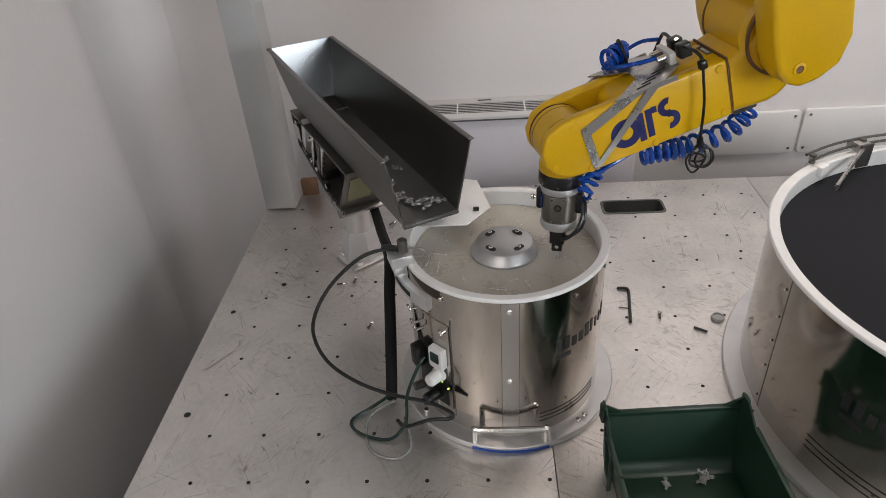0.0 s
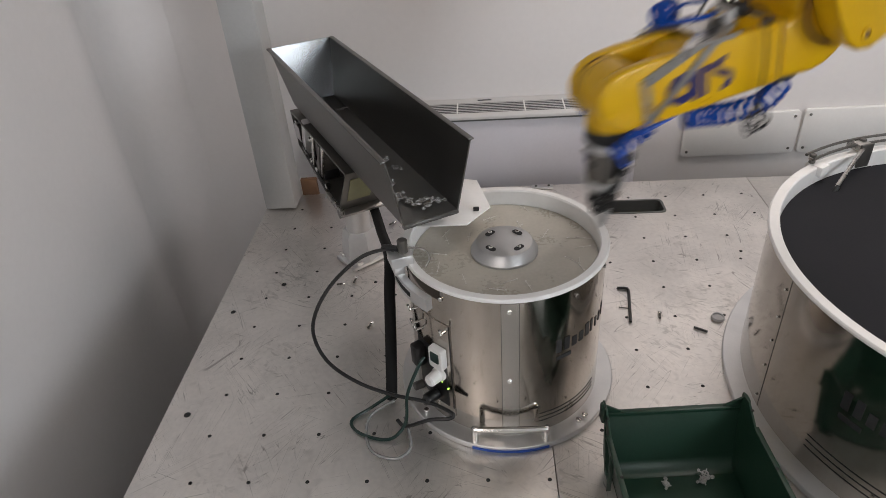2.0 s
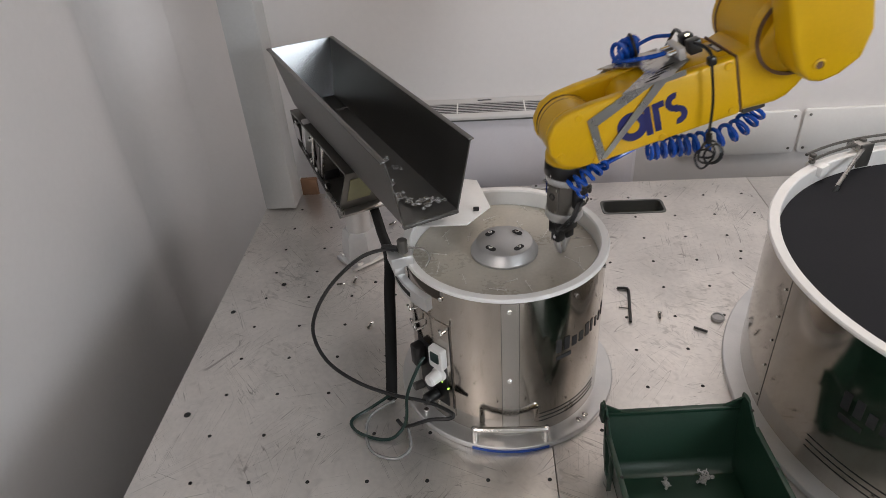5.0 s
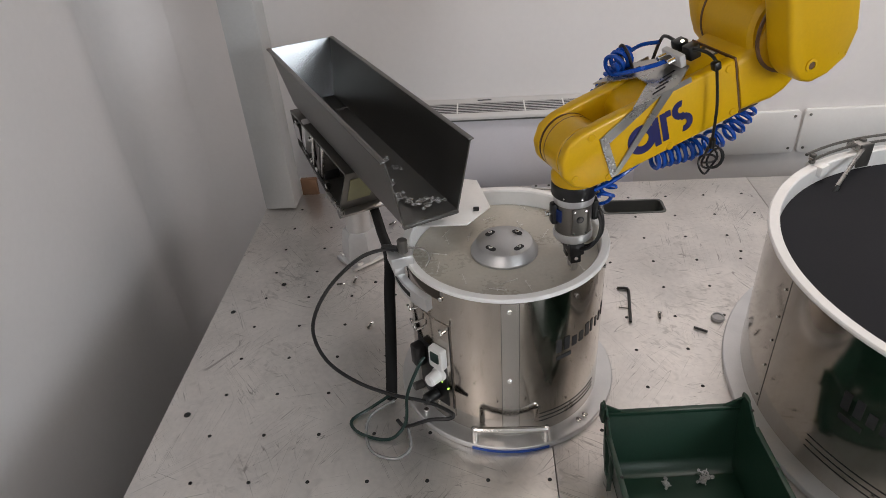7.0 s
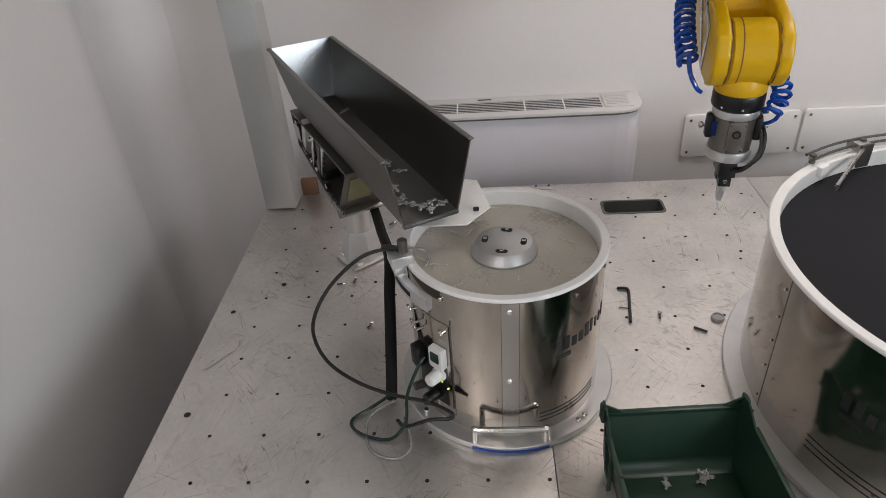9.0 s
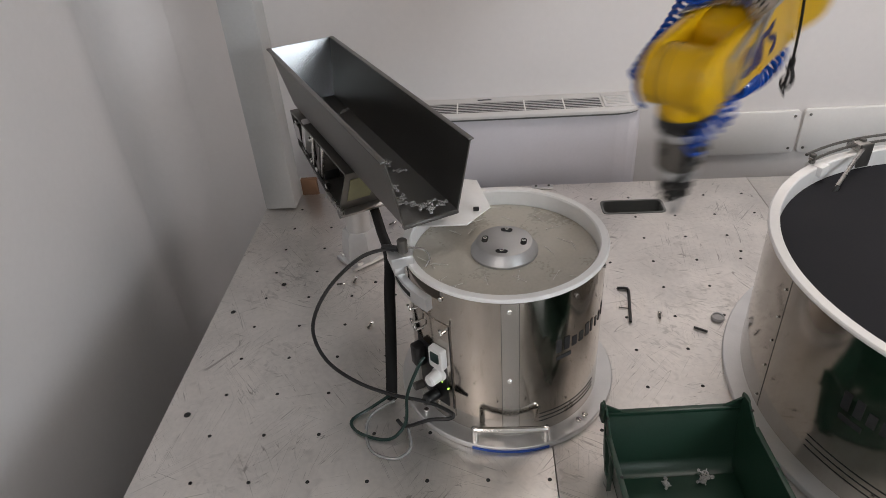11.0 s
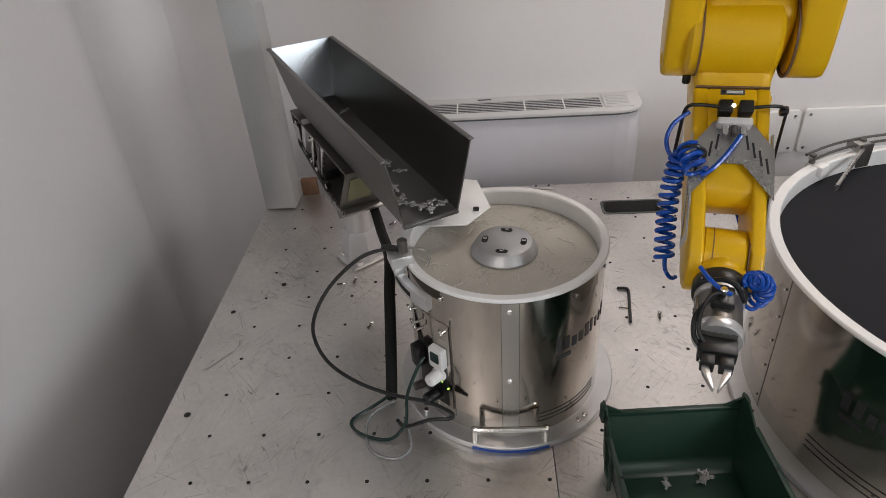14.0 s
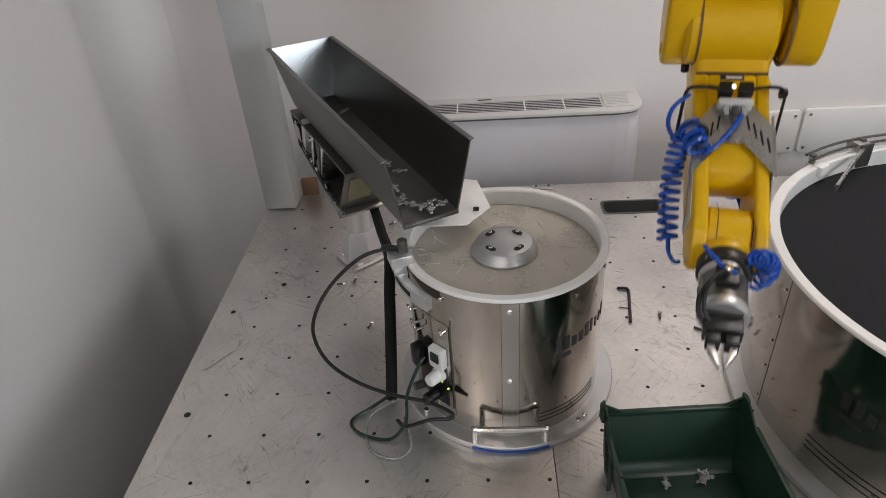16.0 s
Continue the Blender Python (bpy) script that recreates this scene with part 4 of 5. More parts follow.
def forearm():
    """Origin at the wrist axis, x ahead along the arm, y to the side, z up."""
    w = 0.05

    def slim(x):
        return 1 - 0.07 * max(0.0, min(1.0, (x + 0.2375) / 0.2))

    def taper(bm):
        for v in bm.verts:
            v.co.y *= slim(v.co.x)
        return bm
    # housing behind the seam, narrowing towards the elbow drum
    own = bmesh.new()
    secs = [(-0.24, -w, w, -0.046, 0.043), (-0.255, -w - 0.001, w + 0.002, -0.046, 0.046), (-0.27, -w - 0.001, w + 0.006, -0.0455, 0.054), (-0.285, -0.0515, 0.061, -0.044, 0.069), (-0.3, -0.0515, 0.065, -0.038, 0.089), (-0.314, -0.0515, 0.0665, -0.028, 0.106), (-0.335, -0.0515, 0.0665, -0.01, 0.114), (-0.362, -0.05, 0.065, 0.02, 0.113)]
    rows = []
    for x, near, far, lo, hi in secs:
        c, ring = 0.013, []
        for cy, cz, a0 in ((far - c, hi - c, 0), (near + c, hi - c, 90), (near + c, lo + c, 180), (far - c, lo + c, 270)):
            ring += [own.verts.new((x, cy + c * math.cos(radians(a0 + q)), cz + c * math.sin(radians(a0 + q)))) for q in (0, 30, 60, 90)]
        rows.append(ring)
    for p, q in zip(rows, rows[1:]):
        for i in range(16):
            own.faces.new((p[i], p[(i + 1) % 16], q[(i + 1) % 16], q[i]))
    own.faces.new(rows[0])
    own.faces.new(rows[-1][::-1])
    a = part("forearm", own, YELLOW, robot)
    part("elbow_drum", disc_cyl(0.056, -0.052, 0.068, 40, 0.006, m=pose(-L3, 0, OFF) @ RX90), YELLOW, a)
    for y in (-0.0505, 0.067):
        part("joint_ring", lathe([(0.053, -0.0015), (0.0575, -0.0015), (0.0575, 0.0015), (0.053, 0.0015)], 40, closed=True, m=pose(-L3, y, OFF) @ RX90), BROWN, a)
    # front half: a solid neck and the two fork plates that hold the wrist
    own = prism([(-0.2375, -0.046), (-0.1, -0.046), (-0.08, -0.035), (-0.067, -0.005), (-0.07, 0.026), (-0.085, 0.04), (-0.11, 0.043), (-0.2375, 0.043)], -0.034, 0.034, 0.006, m=RX90)
    part("neck", taper(own), YELLOW, a)
    plate = [(-0.2375, -0.046), (-0.02, -0.047), (0.012, -0.044), (0.034, -0.03), (0.045, -0.008), (0.043, 0.016), (0.028, 0.037), (0.006, 0.045), (-0.03, 0.047), (-0.12, 0.045), (-0.2375, 0.043)]
    for y0, y1 in ((0.0305, w), (-w - 0.002, -0.0305)):
        p = part("fork_plate", taper(prism(plate, -y1, -y0, 0.005, m=RX90, segs=3)), YELLOW, a)
        s = 1 if y0 > 0 else -1
        m = Matrix.Rotation(radians(-90 * s), 4, "X")
        for x, z in ((0.03, -0.016), (-0.02, -0.04), (-0.008, 0.034), (-0.12, -0.04), (-0.12, 0.036), (-0.225, 0.033), (-0.225, -0.036)):
            part("bolt", disc_cyl(0.0058, -0.001, 0.0018, 12, 0.0008, m=pose(x, s * w * slim(x), z) @ m), YELLOW, p)
    part("cover_seam", box(-0.2395, -0.2372, -w + 0.002, w - 0.002, -0.0445, 0.0435, 0.0), BROWN, a)
    # printed mark in plain shapes on the side plate
    def flat(bm):
        return taper(merge(None, bm, pose(0, w + 0.0004, 0) @ RX90))
    ring = lathe([(0.0105, -0.0006), (0.0228, -0.0006), (0.0228, 0.0), (0.0105, 0.0)], 28, closed=True, m=pose(-0.08, -0.007, 0))
    g = part("printed_mark", flat(ring), NAVY, a, "navy blue printed mark of plain shapes")
    part("bar", flat(box(-0.1085, -0.0985, -0.0295, 0.0155, -0.0006, 0)), NAVY, g)
    part("bar", flat(box(-0.121, -0.1115, -0.0275, 0.0165, -0.0006, 0)), NAVY, g)
    part("bar", flat(box(-0.129, -0.1205, 0.008, 0.0175, -0.0006, 0)), NAVY, g)
    for cx, cy, a0, a1 in ((-0.145, 0.0085, 75, 300), (-0.1465, -0.0128, -105, 120)):
        # crescents open to opposite sides
        bm = lathe([(0.0052, -0.0006), (0.0145, -0.0006), (0.0145, 0), (0.0052, 0)], 16, arc=(radians(a0), radians(a1)), closed=True, m=pose(cx, cy, 0) @ Matrix.Diagonal((-1, 1, 1, 1)))
        part("bar", flat(bm), NAVY, g)
    # folded sheet bracket that straddles the arm
    br = part("sheet_bracket", prism([(-0.182, -0.024), (-0.143, -0.0535), (-0.072, -0.0535), (-0.121, -0.014), (-0.121, 0.014), (-0.072, 0.0535), (-0.143, 0.0535), (-0.182, 0.024)], 0.049, 0.0512, 0.0), BRACKET, a, "folded steel sheet bracket")
    for s in (1, -1):
        bm = bmesh.new()
        y0, y1 = (0.0515, 0.0535) if s > 0 else (-0.0535, -0.0515)
        for strip in ([(-0.018, 0.027), (-0.022, -0.041), (-0.034, -0.041), (-0.03, 0.02)], [(-0.022, -0.041), (-0.034, -0.041), (-0.143, 0.05), (-0.123, 0.05)], [(-0.018, 0.027), (-0.03, 0.014), (-0.125, 0.05), (-0.09, 0.0512)], [(-0.105, 0.0512), (-0.125, 0.044), (-0.165, 0.044), (-0.165, 0.0512)]):
            prism(strip, -y1, -y0, 0.0, bm=bm, m=RX90)
        part("bracket_side", taper(bm), BRACKET, br, smooth=False)
    for k in range(4):
        for s in (1, -1):
            part("bracket_slot", merge(None, box(-0.011, 0.011, -0.0014, 0.0014, 0.0511, 0.0517), pose(-0.152 + 0.011 * k, s * (0.019 + 0.0085 * k), 0, 0, 0, s * 8)), HOLE, br)
    # valve block, fittings and hoses
    v = part("valve_block", box(-0.18, -0.17, -0.022, 0.022, 0.0515, 0.07, 0.002), LIDGREY, a, "pale pneumatic valve block")
    part("led", disc_cyl(0.003, 0.074, 0.0765, 10, 0.001, m=pose(-0.194, -0.004, 0)), LEDWHITE, v, "lit white lamp")
    for y in (-0.011, 0.0, 0.011):
        part("fitting", disc_cyl(0.0045, 0.0, 0.014, 12, 0.001, m=pose(-0.17, y, 0.063) @ RY90), CHROME if y else DARKMETAL, v)
    for y in (-0.013, 0.013):
        part("solenoid", box(-0.204, -0.186, y - 0.009, y + 0.009, 0.054, 0.074, 0.002), BLACK, v)
    c = part("black_cable", hose(smooth_line([(-0.193, 0.015, 0.07), (-0.196, 0.045, 0.072), (-0.198, 0.06, 0.064), (-0.195, 0.064, 0.052)], 6), 0.0024, 8), BLACK, a, "black cable over the arm")
    part("elbow_fitting", box(-0.2025, -0.191, 0.0565, 0.068, 0.05, 0.063, 0.003), BLACK, c)
    # the loose end hangs from its elbow fitting
    hook = Vector((-0.195, 0.066, 0.052))
    bm = hose(smooth_line([Vector(p) - hook for p in ((-0.195, 0.066, 0.052), (-0.191, 0.067, 0.0), (-0.18, 0.067, -0.05), (-0.178, 0.066, -0.066))], 6), 0.0021, 8)
    hose([Vector((-0.18, 0.067, -0.05)) - hook, Vector((-0.1785, 0.066, -0.064)) - hook], 0.0048, 8, bm=bm)
    for cx, cz, rad, tilt in ((-0.178, -0.083, 0.017, 0.2), (-0.17, -0.09, 0.014, -0.3), (-0.184, -0.088, 0.0145, 0.05), (-0.174, -0.078, 0.012, 0.4)):
        hose([Vector((cx + rad * math.cos(q), 0.064 + tilt * rad * math.sin(q * 2 + tilt), cz + rad * 1.1 * math.sin(q))) - hook for q in (2 * math.pi * k / 18 for k in range(19))], 0.0017, 6, bm=bm)
    hang = part("hanging_cable", bm, BLACK, a, "looped black cable hanging from the arm")
    hang.location = hook
    part("far_cable", hose(smooth_line([(-0.193, -0.015, 0.07), (-0.196, -0.045, 0.07), (-0.196, -0.062, 0.06), (-0.178, -0.066, 0.03), (-0.15, -0.068, -0.02)], 6), 0.0026, 8), BLACK, c)
    part("blue_coil", hose(coil(smooth_line([(-0.29, 0.0, -0.078), (-0.245, 0.018, -0.09), (-0.18, 0.024, -0.085), (-0.14, 0.024, -0.076), (-0.104, 0.024, -0.067)], 4), 0.0142, 13), 0.0034, 7), BLUEHOSE, a, "coiled blue air hose under the arm")
    piv = Vector((-0.128, -0.066, 0.052))
    line = smooth_line([Vector(p) - piv for p in ((-0.128, -0.066, 0.052), (-0.112, -0.07, 0.036), (-0.09, -0.073, 0.018), (-0.06, -0.0745, 0.006), (-0.03, -0.0745, -0.003), (0.0, -0.073, -0.014))], 4)
    swing = part("side_coil", hose(coil(line, 0.0118, 13), 0.0034, 7), BLUEHOSE, a, "coiled blue air hose beside the arm")
    swing.location = piv
    tail = [Vector(p) - piv for p in ((0.0, -0.073, -0.0022), (0.014, -0.07, -0.022), (0.022, -0.06, -0.04), (0.018, -0.052, -0.05))]
    part("hose_tail", hose(smooth_line(tail, 6), 0.0031, 8), BLUEHOSE, swing)
    part("blue_coil", hose(coil(smooth_line([(-0.135, -0.058, 0.064), (-0.122, -0.054, 0.066), (-0.1, -0.046, 0.066)], 4), 0.0135, 4, 18), 0.0033, 7), BLUEHOSE, a, "bundled blue air hose on the bracket")
    part("blue_hose", hose(smooth_line([(-0.156, 0.008, 0.066), (-0.145, 0.002, 0.064), (-0.124, -0.012, 0.062), (-0.108, -0.026, 0.06), (-0.1, -0.04, 0.057)], 6), 0.0033, 8), BLUEHOSE, a)
    part("blue_hose", hose(smooth_line([(-0.19, -0.058, 0.06), (-0.172, -0.078, 0.058), (-0.15, -0.085, 0.052), (-0.13, -0.078, 0.05), (-0.128, -0.066, 0.0638)], 6), 0.0031, 8), BLUEHOSE, a)
    part("blue_hose", hose(smooth_line([(-0.104, 0.024, -0.0528), (-0.06, 0.036, -0.053), (-0.03, 0.036, -0.058), (0.0, 0.03, -0.062)], 6), 0.0033, 8), BLUEHOSE, a)
    part("black_tie", hose(smooth_line([(-0.128, -0.034, 0.052), (-0.128, -0.038, 0.074), (-0.129, -0.052, 0.086), (-0.13, -0.066, 0.074), (-0.131, -0.064, 0.054)], 5), 0.0024, 7), BLACK, a, "black cable tie")
    part("hose_bracket", box(-0.285, -0.25, -0.03, 0.03, -0.062, -0.047, 0.002), DARKMETAL, a)
    tp = part("type_plate", box(-0.234, -0.226, -0.016, 0.016, 0.0425, 0.0438, 0.0), DARKMETAL, a, "small type plate")
    part("plate_bar", box(-0.232, -0.228, -0.008, 0.013, 0.0438, 0.0442), LIDGREY, tp)
    part("plate_mark", disc_cyl(0.003, 0.0438, 0.0444, 12, m=pose(-0.23, -0.012, 0)), INK, tp)
    return a, swing, hang


def wrist():
    """Origin at the wrist axis, x along the tool."""
    a = part("wrist", disc_cyl(0.043, -0.0285, 0.0285, 40, 0.004, m=RX90), YELLOW, robot)
    part("wrist_neck", lathe([(0, 0), (0.026, 0.0), (0.031, 0.03), (0.0345, 0.039), (0.0345, 0.049), (0.033, 0.0515), (0, 0.0515)], 40, m=RY90), YELLOW, a)
    for y in (-0.0285, -0.0145, 0.0298):
        part("joint_ring", lathe([(0.04, -0.0008), (0.0433, -0.0008), (0.0433, 0.0008), (0.04, 0.0008)], 36, closed=True, m=pose(0, y, 0) @ RX90), BROWN, a)
    return a


def gripper():
    """Origin at the wrist axis, x along the tool, the jaws open along y."""
    g = part("gripper", lathe([(0, 0.0635), (0.0335, 0.0635), (0.0345, 0.066), (0.0345, 0.083), (0.033, 0.0855), (0.031, 0.087), (0, 0.087)], 40, m=RY90), BLACK, robot, "black rotary gripper body")
    for k in range(8):
        part("screw", disc_cyl(0.0016, 0, 0.0008, 8, m=Matrix.Rotation(radians(45 * k), 4, "X") @ pose(0.08, 0, 0.0345)), CHROME, g)
    part("silver_collar", lathe([(0, 0.087), (0.0305, 0.087), (0.031, 0.0885), (0.031, 0.0965), (0.0305, 0.098), (0, 0.098)], 40, m=RY90), ALU, g, "silver collar")
    part("body", lathe([(0, 0.098), (0.0285, 0.098), (0.0285, 0.148), (0, 0.148)], 40, m=RY90), TAUPE, g, "taupe anodised cylinder body")
    turn = Matrix.Rotation(radians(-90), 4, "X")
    part("face_plate", merge(None, box(0.1, 0.146, -0.012, 0.012, 0.0255, 0.0295, 0.001), turn), TAUPE, g)
    port = part("port", disc_cyl(0.006, 0.0295, 0.0301, 18, m=turn @ pose(0.118, 0, 0)), BLACK, g)
    part("port_screw", disc_cyl(0.0036, 0.0301, 0.0308, 14, m=turn @ pose(0.118, 0, 0)), DARKMETAL, port)
    for x in (0.104, 0.142):
        for y in (-0.009, 0.009):
            part("screw", disc_cyl(0.0016, 0.0295, 0.0306, 8, m=turn @ pose(x, y, 0)), CHROME, g)
    part("lower_ring", lathe([(0, 0.148), (0.03, 0.148), (0.0305, 0.15), (0.0305, 0.159), (0.0285, 0.163), (0, 0.163)], 40, m=RY90), ALU, g, "silver lower ring")
    part("end_face", box(0.163, 0.165, -0.021, 0.021, -0.017, 0.017, 0.0008), DARKMETAL, g, "grey end face")
    part("cable_block", box(0.1, 0.134, -0.014, 0.014, -0.036, -0.026, 0.003), BLACK, g)
    part("jaw_base", box(0.165, 0.19, -0.022, 0.022, -0.012, 0.012, 0.002), BLACK, g, "black jaw guide")
    for x, y in ((0.171, -0.014), (0.184, -0.008), (0.184, 0.008), (0.171, 0.014)):
        part("screw", disc_cyl(0.0017, 0.012, 0.013, 8, m=pose(x, y, 0)), CHROME, g)
    for s in (1, -1):
        jaw = part("jaw", box(0.188, 0.206, s * 0.0105 - 0.008, s * 0.0105 + 0.008, -0.0085, 0.0085, 0.0015), BLACK, g, "black gripper jaw")
        part("jaw_screw", disc_cyl(0.0032, 0, 0.0012, 12, 0.0004, m=pose(0.197, s * 0.0185, 0) @ Matrix.Rotation(radians(-90 * s), 4, "X")), CHROME, jaw)
        tip = prism([(0.206, s * 0.0165), (0.206, s * 0.0085), (0.2365, s * 0.0018), (0.2385, s * 0.0034), (0.228, s * 0.009), (0.215, s * 0.0155)], -0.0035, 0.0035, 0.0005)
        part("finger", tip, ALU, jaw, "aluminium gripper finger")
        arm = part("thumb_screw", disc_cyl(0.0022, 0.028, 0.041, 10, m=pose(0.116, 0, 0) @ Matrix.Rotation(radians(0 if s > 0 else 180), 4, "X")), CHROME, g)
        part("screw_head", disc_cyl(0.005, 0.04, 0.046, 14, 0.0015, m=pose(0.116, 0, 0) @ Matrix.Rotation(radians(0 if s > 0 else 180), 4, "X")), CHROME, arm)
        part("clamp_ear", box(0.098, 0.134, -0.008, 0.008, s * 0.0315 - 0.0055, s * 0.0315 + 0.0055, 0.004), BLACK, g)
    part("blue_sleeve", lathe([(0.0285, 0.106), (0.031, 0.106), (0.031, 0.126), (0.0285, 0.126)], 24, arc=(radians(148), radians(252)), closed=True, m=RY90), BLUEBAND, g, "dark blue sleeve")
    part("sensor_cable", hose(smooth_line([(0.122, 0.008, -0.036), (0.138, 0.02, -0.038), (0.156, 0.03, -0.03), (0.172, 0.029, -0.016), (0.178, 0.021, -0.006)], 6), 0.0031, 8), BLACK, g, "black sensor cable")
    part("sensor_cable", hose(smooth_line([(0.112, -0.004, -0.037), (0.128, 0.014, -0.042), (0.152, 0.024, -0.038), (0.17, 0.024, -0.022), (0.176, 0.016, -0.01)], 6), 0.0026, 8), BLACK, g)
    part("sensor_cable", hose(smooth_line([(0.09, 0.012, -0.034), (0.096, 0.0, -0.041), (0.1, -0.014, -0.038), (0.118, -0.026, -0.028)], 6), 0.0031, 8), BLACK, g)
    wound = part("wound_coil", hose(coil(smooth_line([(0.05, -0.042, -0.036), (0.056, -0.025, -0.05), (0.062, -0.002, -0.054), (0.072, 0.018, -0.048), (0.086, 0.03, -0.038)], 4), 0.0105, 7), 0.003, 7), BLUEHOSE, g, "coiled blue air hose wound on the tool")
    part("blue_hose", hose(smooth_line([(0.086, 0.03, -0.0485), (0.1, 0.02, -0.046), (0.112, 0.004, -0.04), (0.115, -0.01, -0.036)], 6), 0.0028, 8), BLUEHOSE, g, "blue air hose")
    return g, wound


UPPER, (FORE, SWING, HANG), WRIST, (GRIP, WOUND) = upper_arm(), forearm(), wrist(), gripper()


def arm_poses(heading, reach, height, tilt, roll):
    """Poses of turret, upper arm, forearm, wrist and gripper, in the robot's space, and the slope of the forearm."""
    j = radians(heading)
    h, u = Vector((math.cos(j), math.sin(j), 0)), Vector((0, 0, 1))
    s = u.cross(h)
    span = math.hypot(L3, OFF)
    dx, dz = reach - A1, height - ZS
    d = min(math.hypot(dx, dz), L2 + span - 0.001)
    base = math.atan2(dz, dx)
    k = math.acos(max(-1, min(1, (L2 * L2 + d * d - span * span) / (2 * L2 * d))))
    q = base - k
    ex, ez = A1 + L2 * math.cos(q), ZS + L2 * math.sin(q)
    e = math.atan2(height - ez, reach - ex) + math.atan2(OFF, L3)

    def frame3(x, y, z, r, hz):
        m = Matrix((x, y, z)).transposed().to_4x4()
        m.translation = r * h + (hz - HIGH) * u
        return m
    f, n = math.cos(e) * h + math.sin(e) * u, -math.sin(e) * h + math.cos(e) * u
    up = (-math.cos(q)) * h + (-math.sin(q)) * u
    tl = radians(tilt)
    side = Matrix.Rotation(radians(-6.5 * max(0.0, min(1.0, 1 + tilt / 75))), 3, "Z")
    hs = side @ h
    g, gn = math.cos(tl) * hs + math.sin(tl) * u, -math.sin(tl) * hs + math.cos(tl) * u
    w = frame3(g, u.cross(hs), gn, reach, height)
    return (frame3(h, s, u, 0, ZS), frame3(s.cross(up), s, up, ex, ez), frame3(f, s, n, reach, height), w, w @ Matrix.Translation((-0.012, 0, 0)) @ Matrix.Rotation(radians(roll), 4, "X"), math.degrees(e))


# ---------------------------------------------------------------- everything that moves


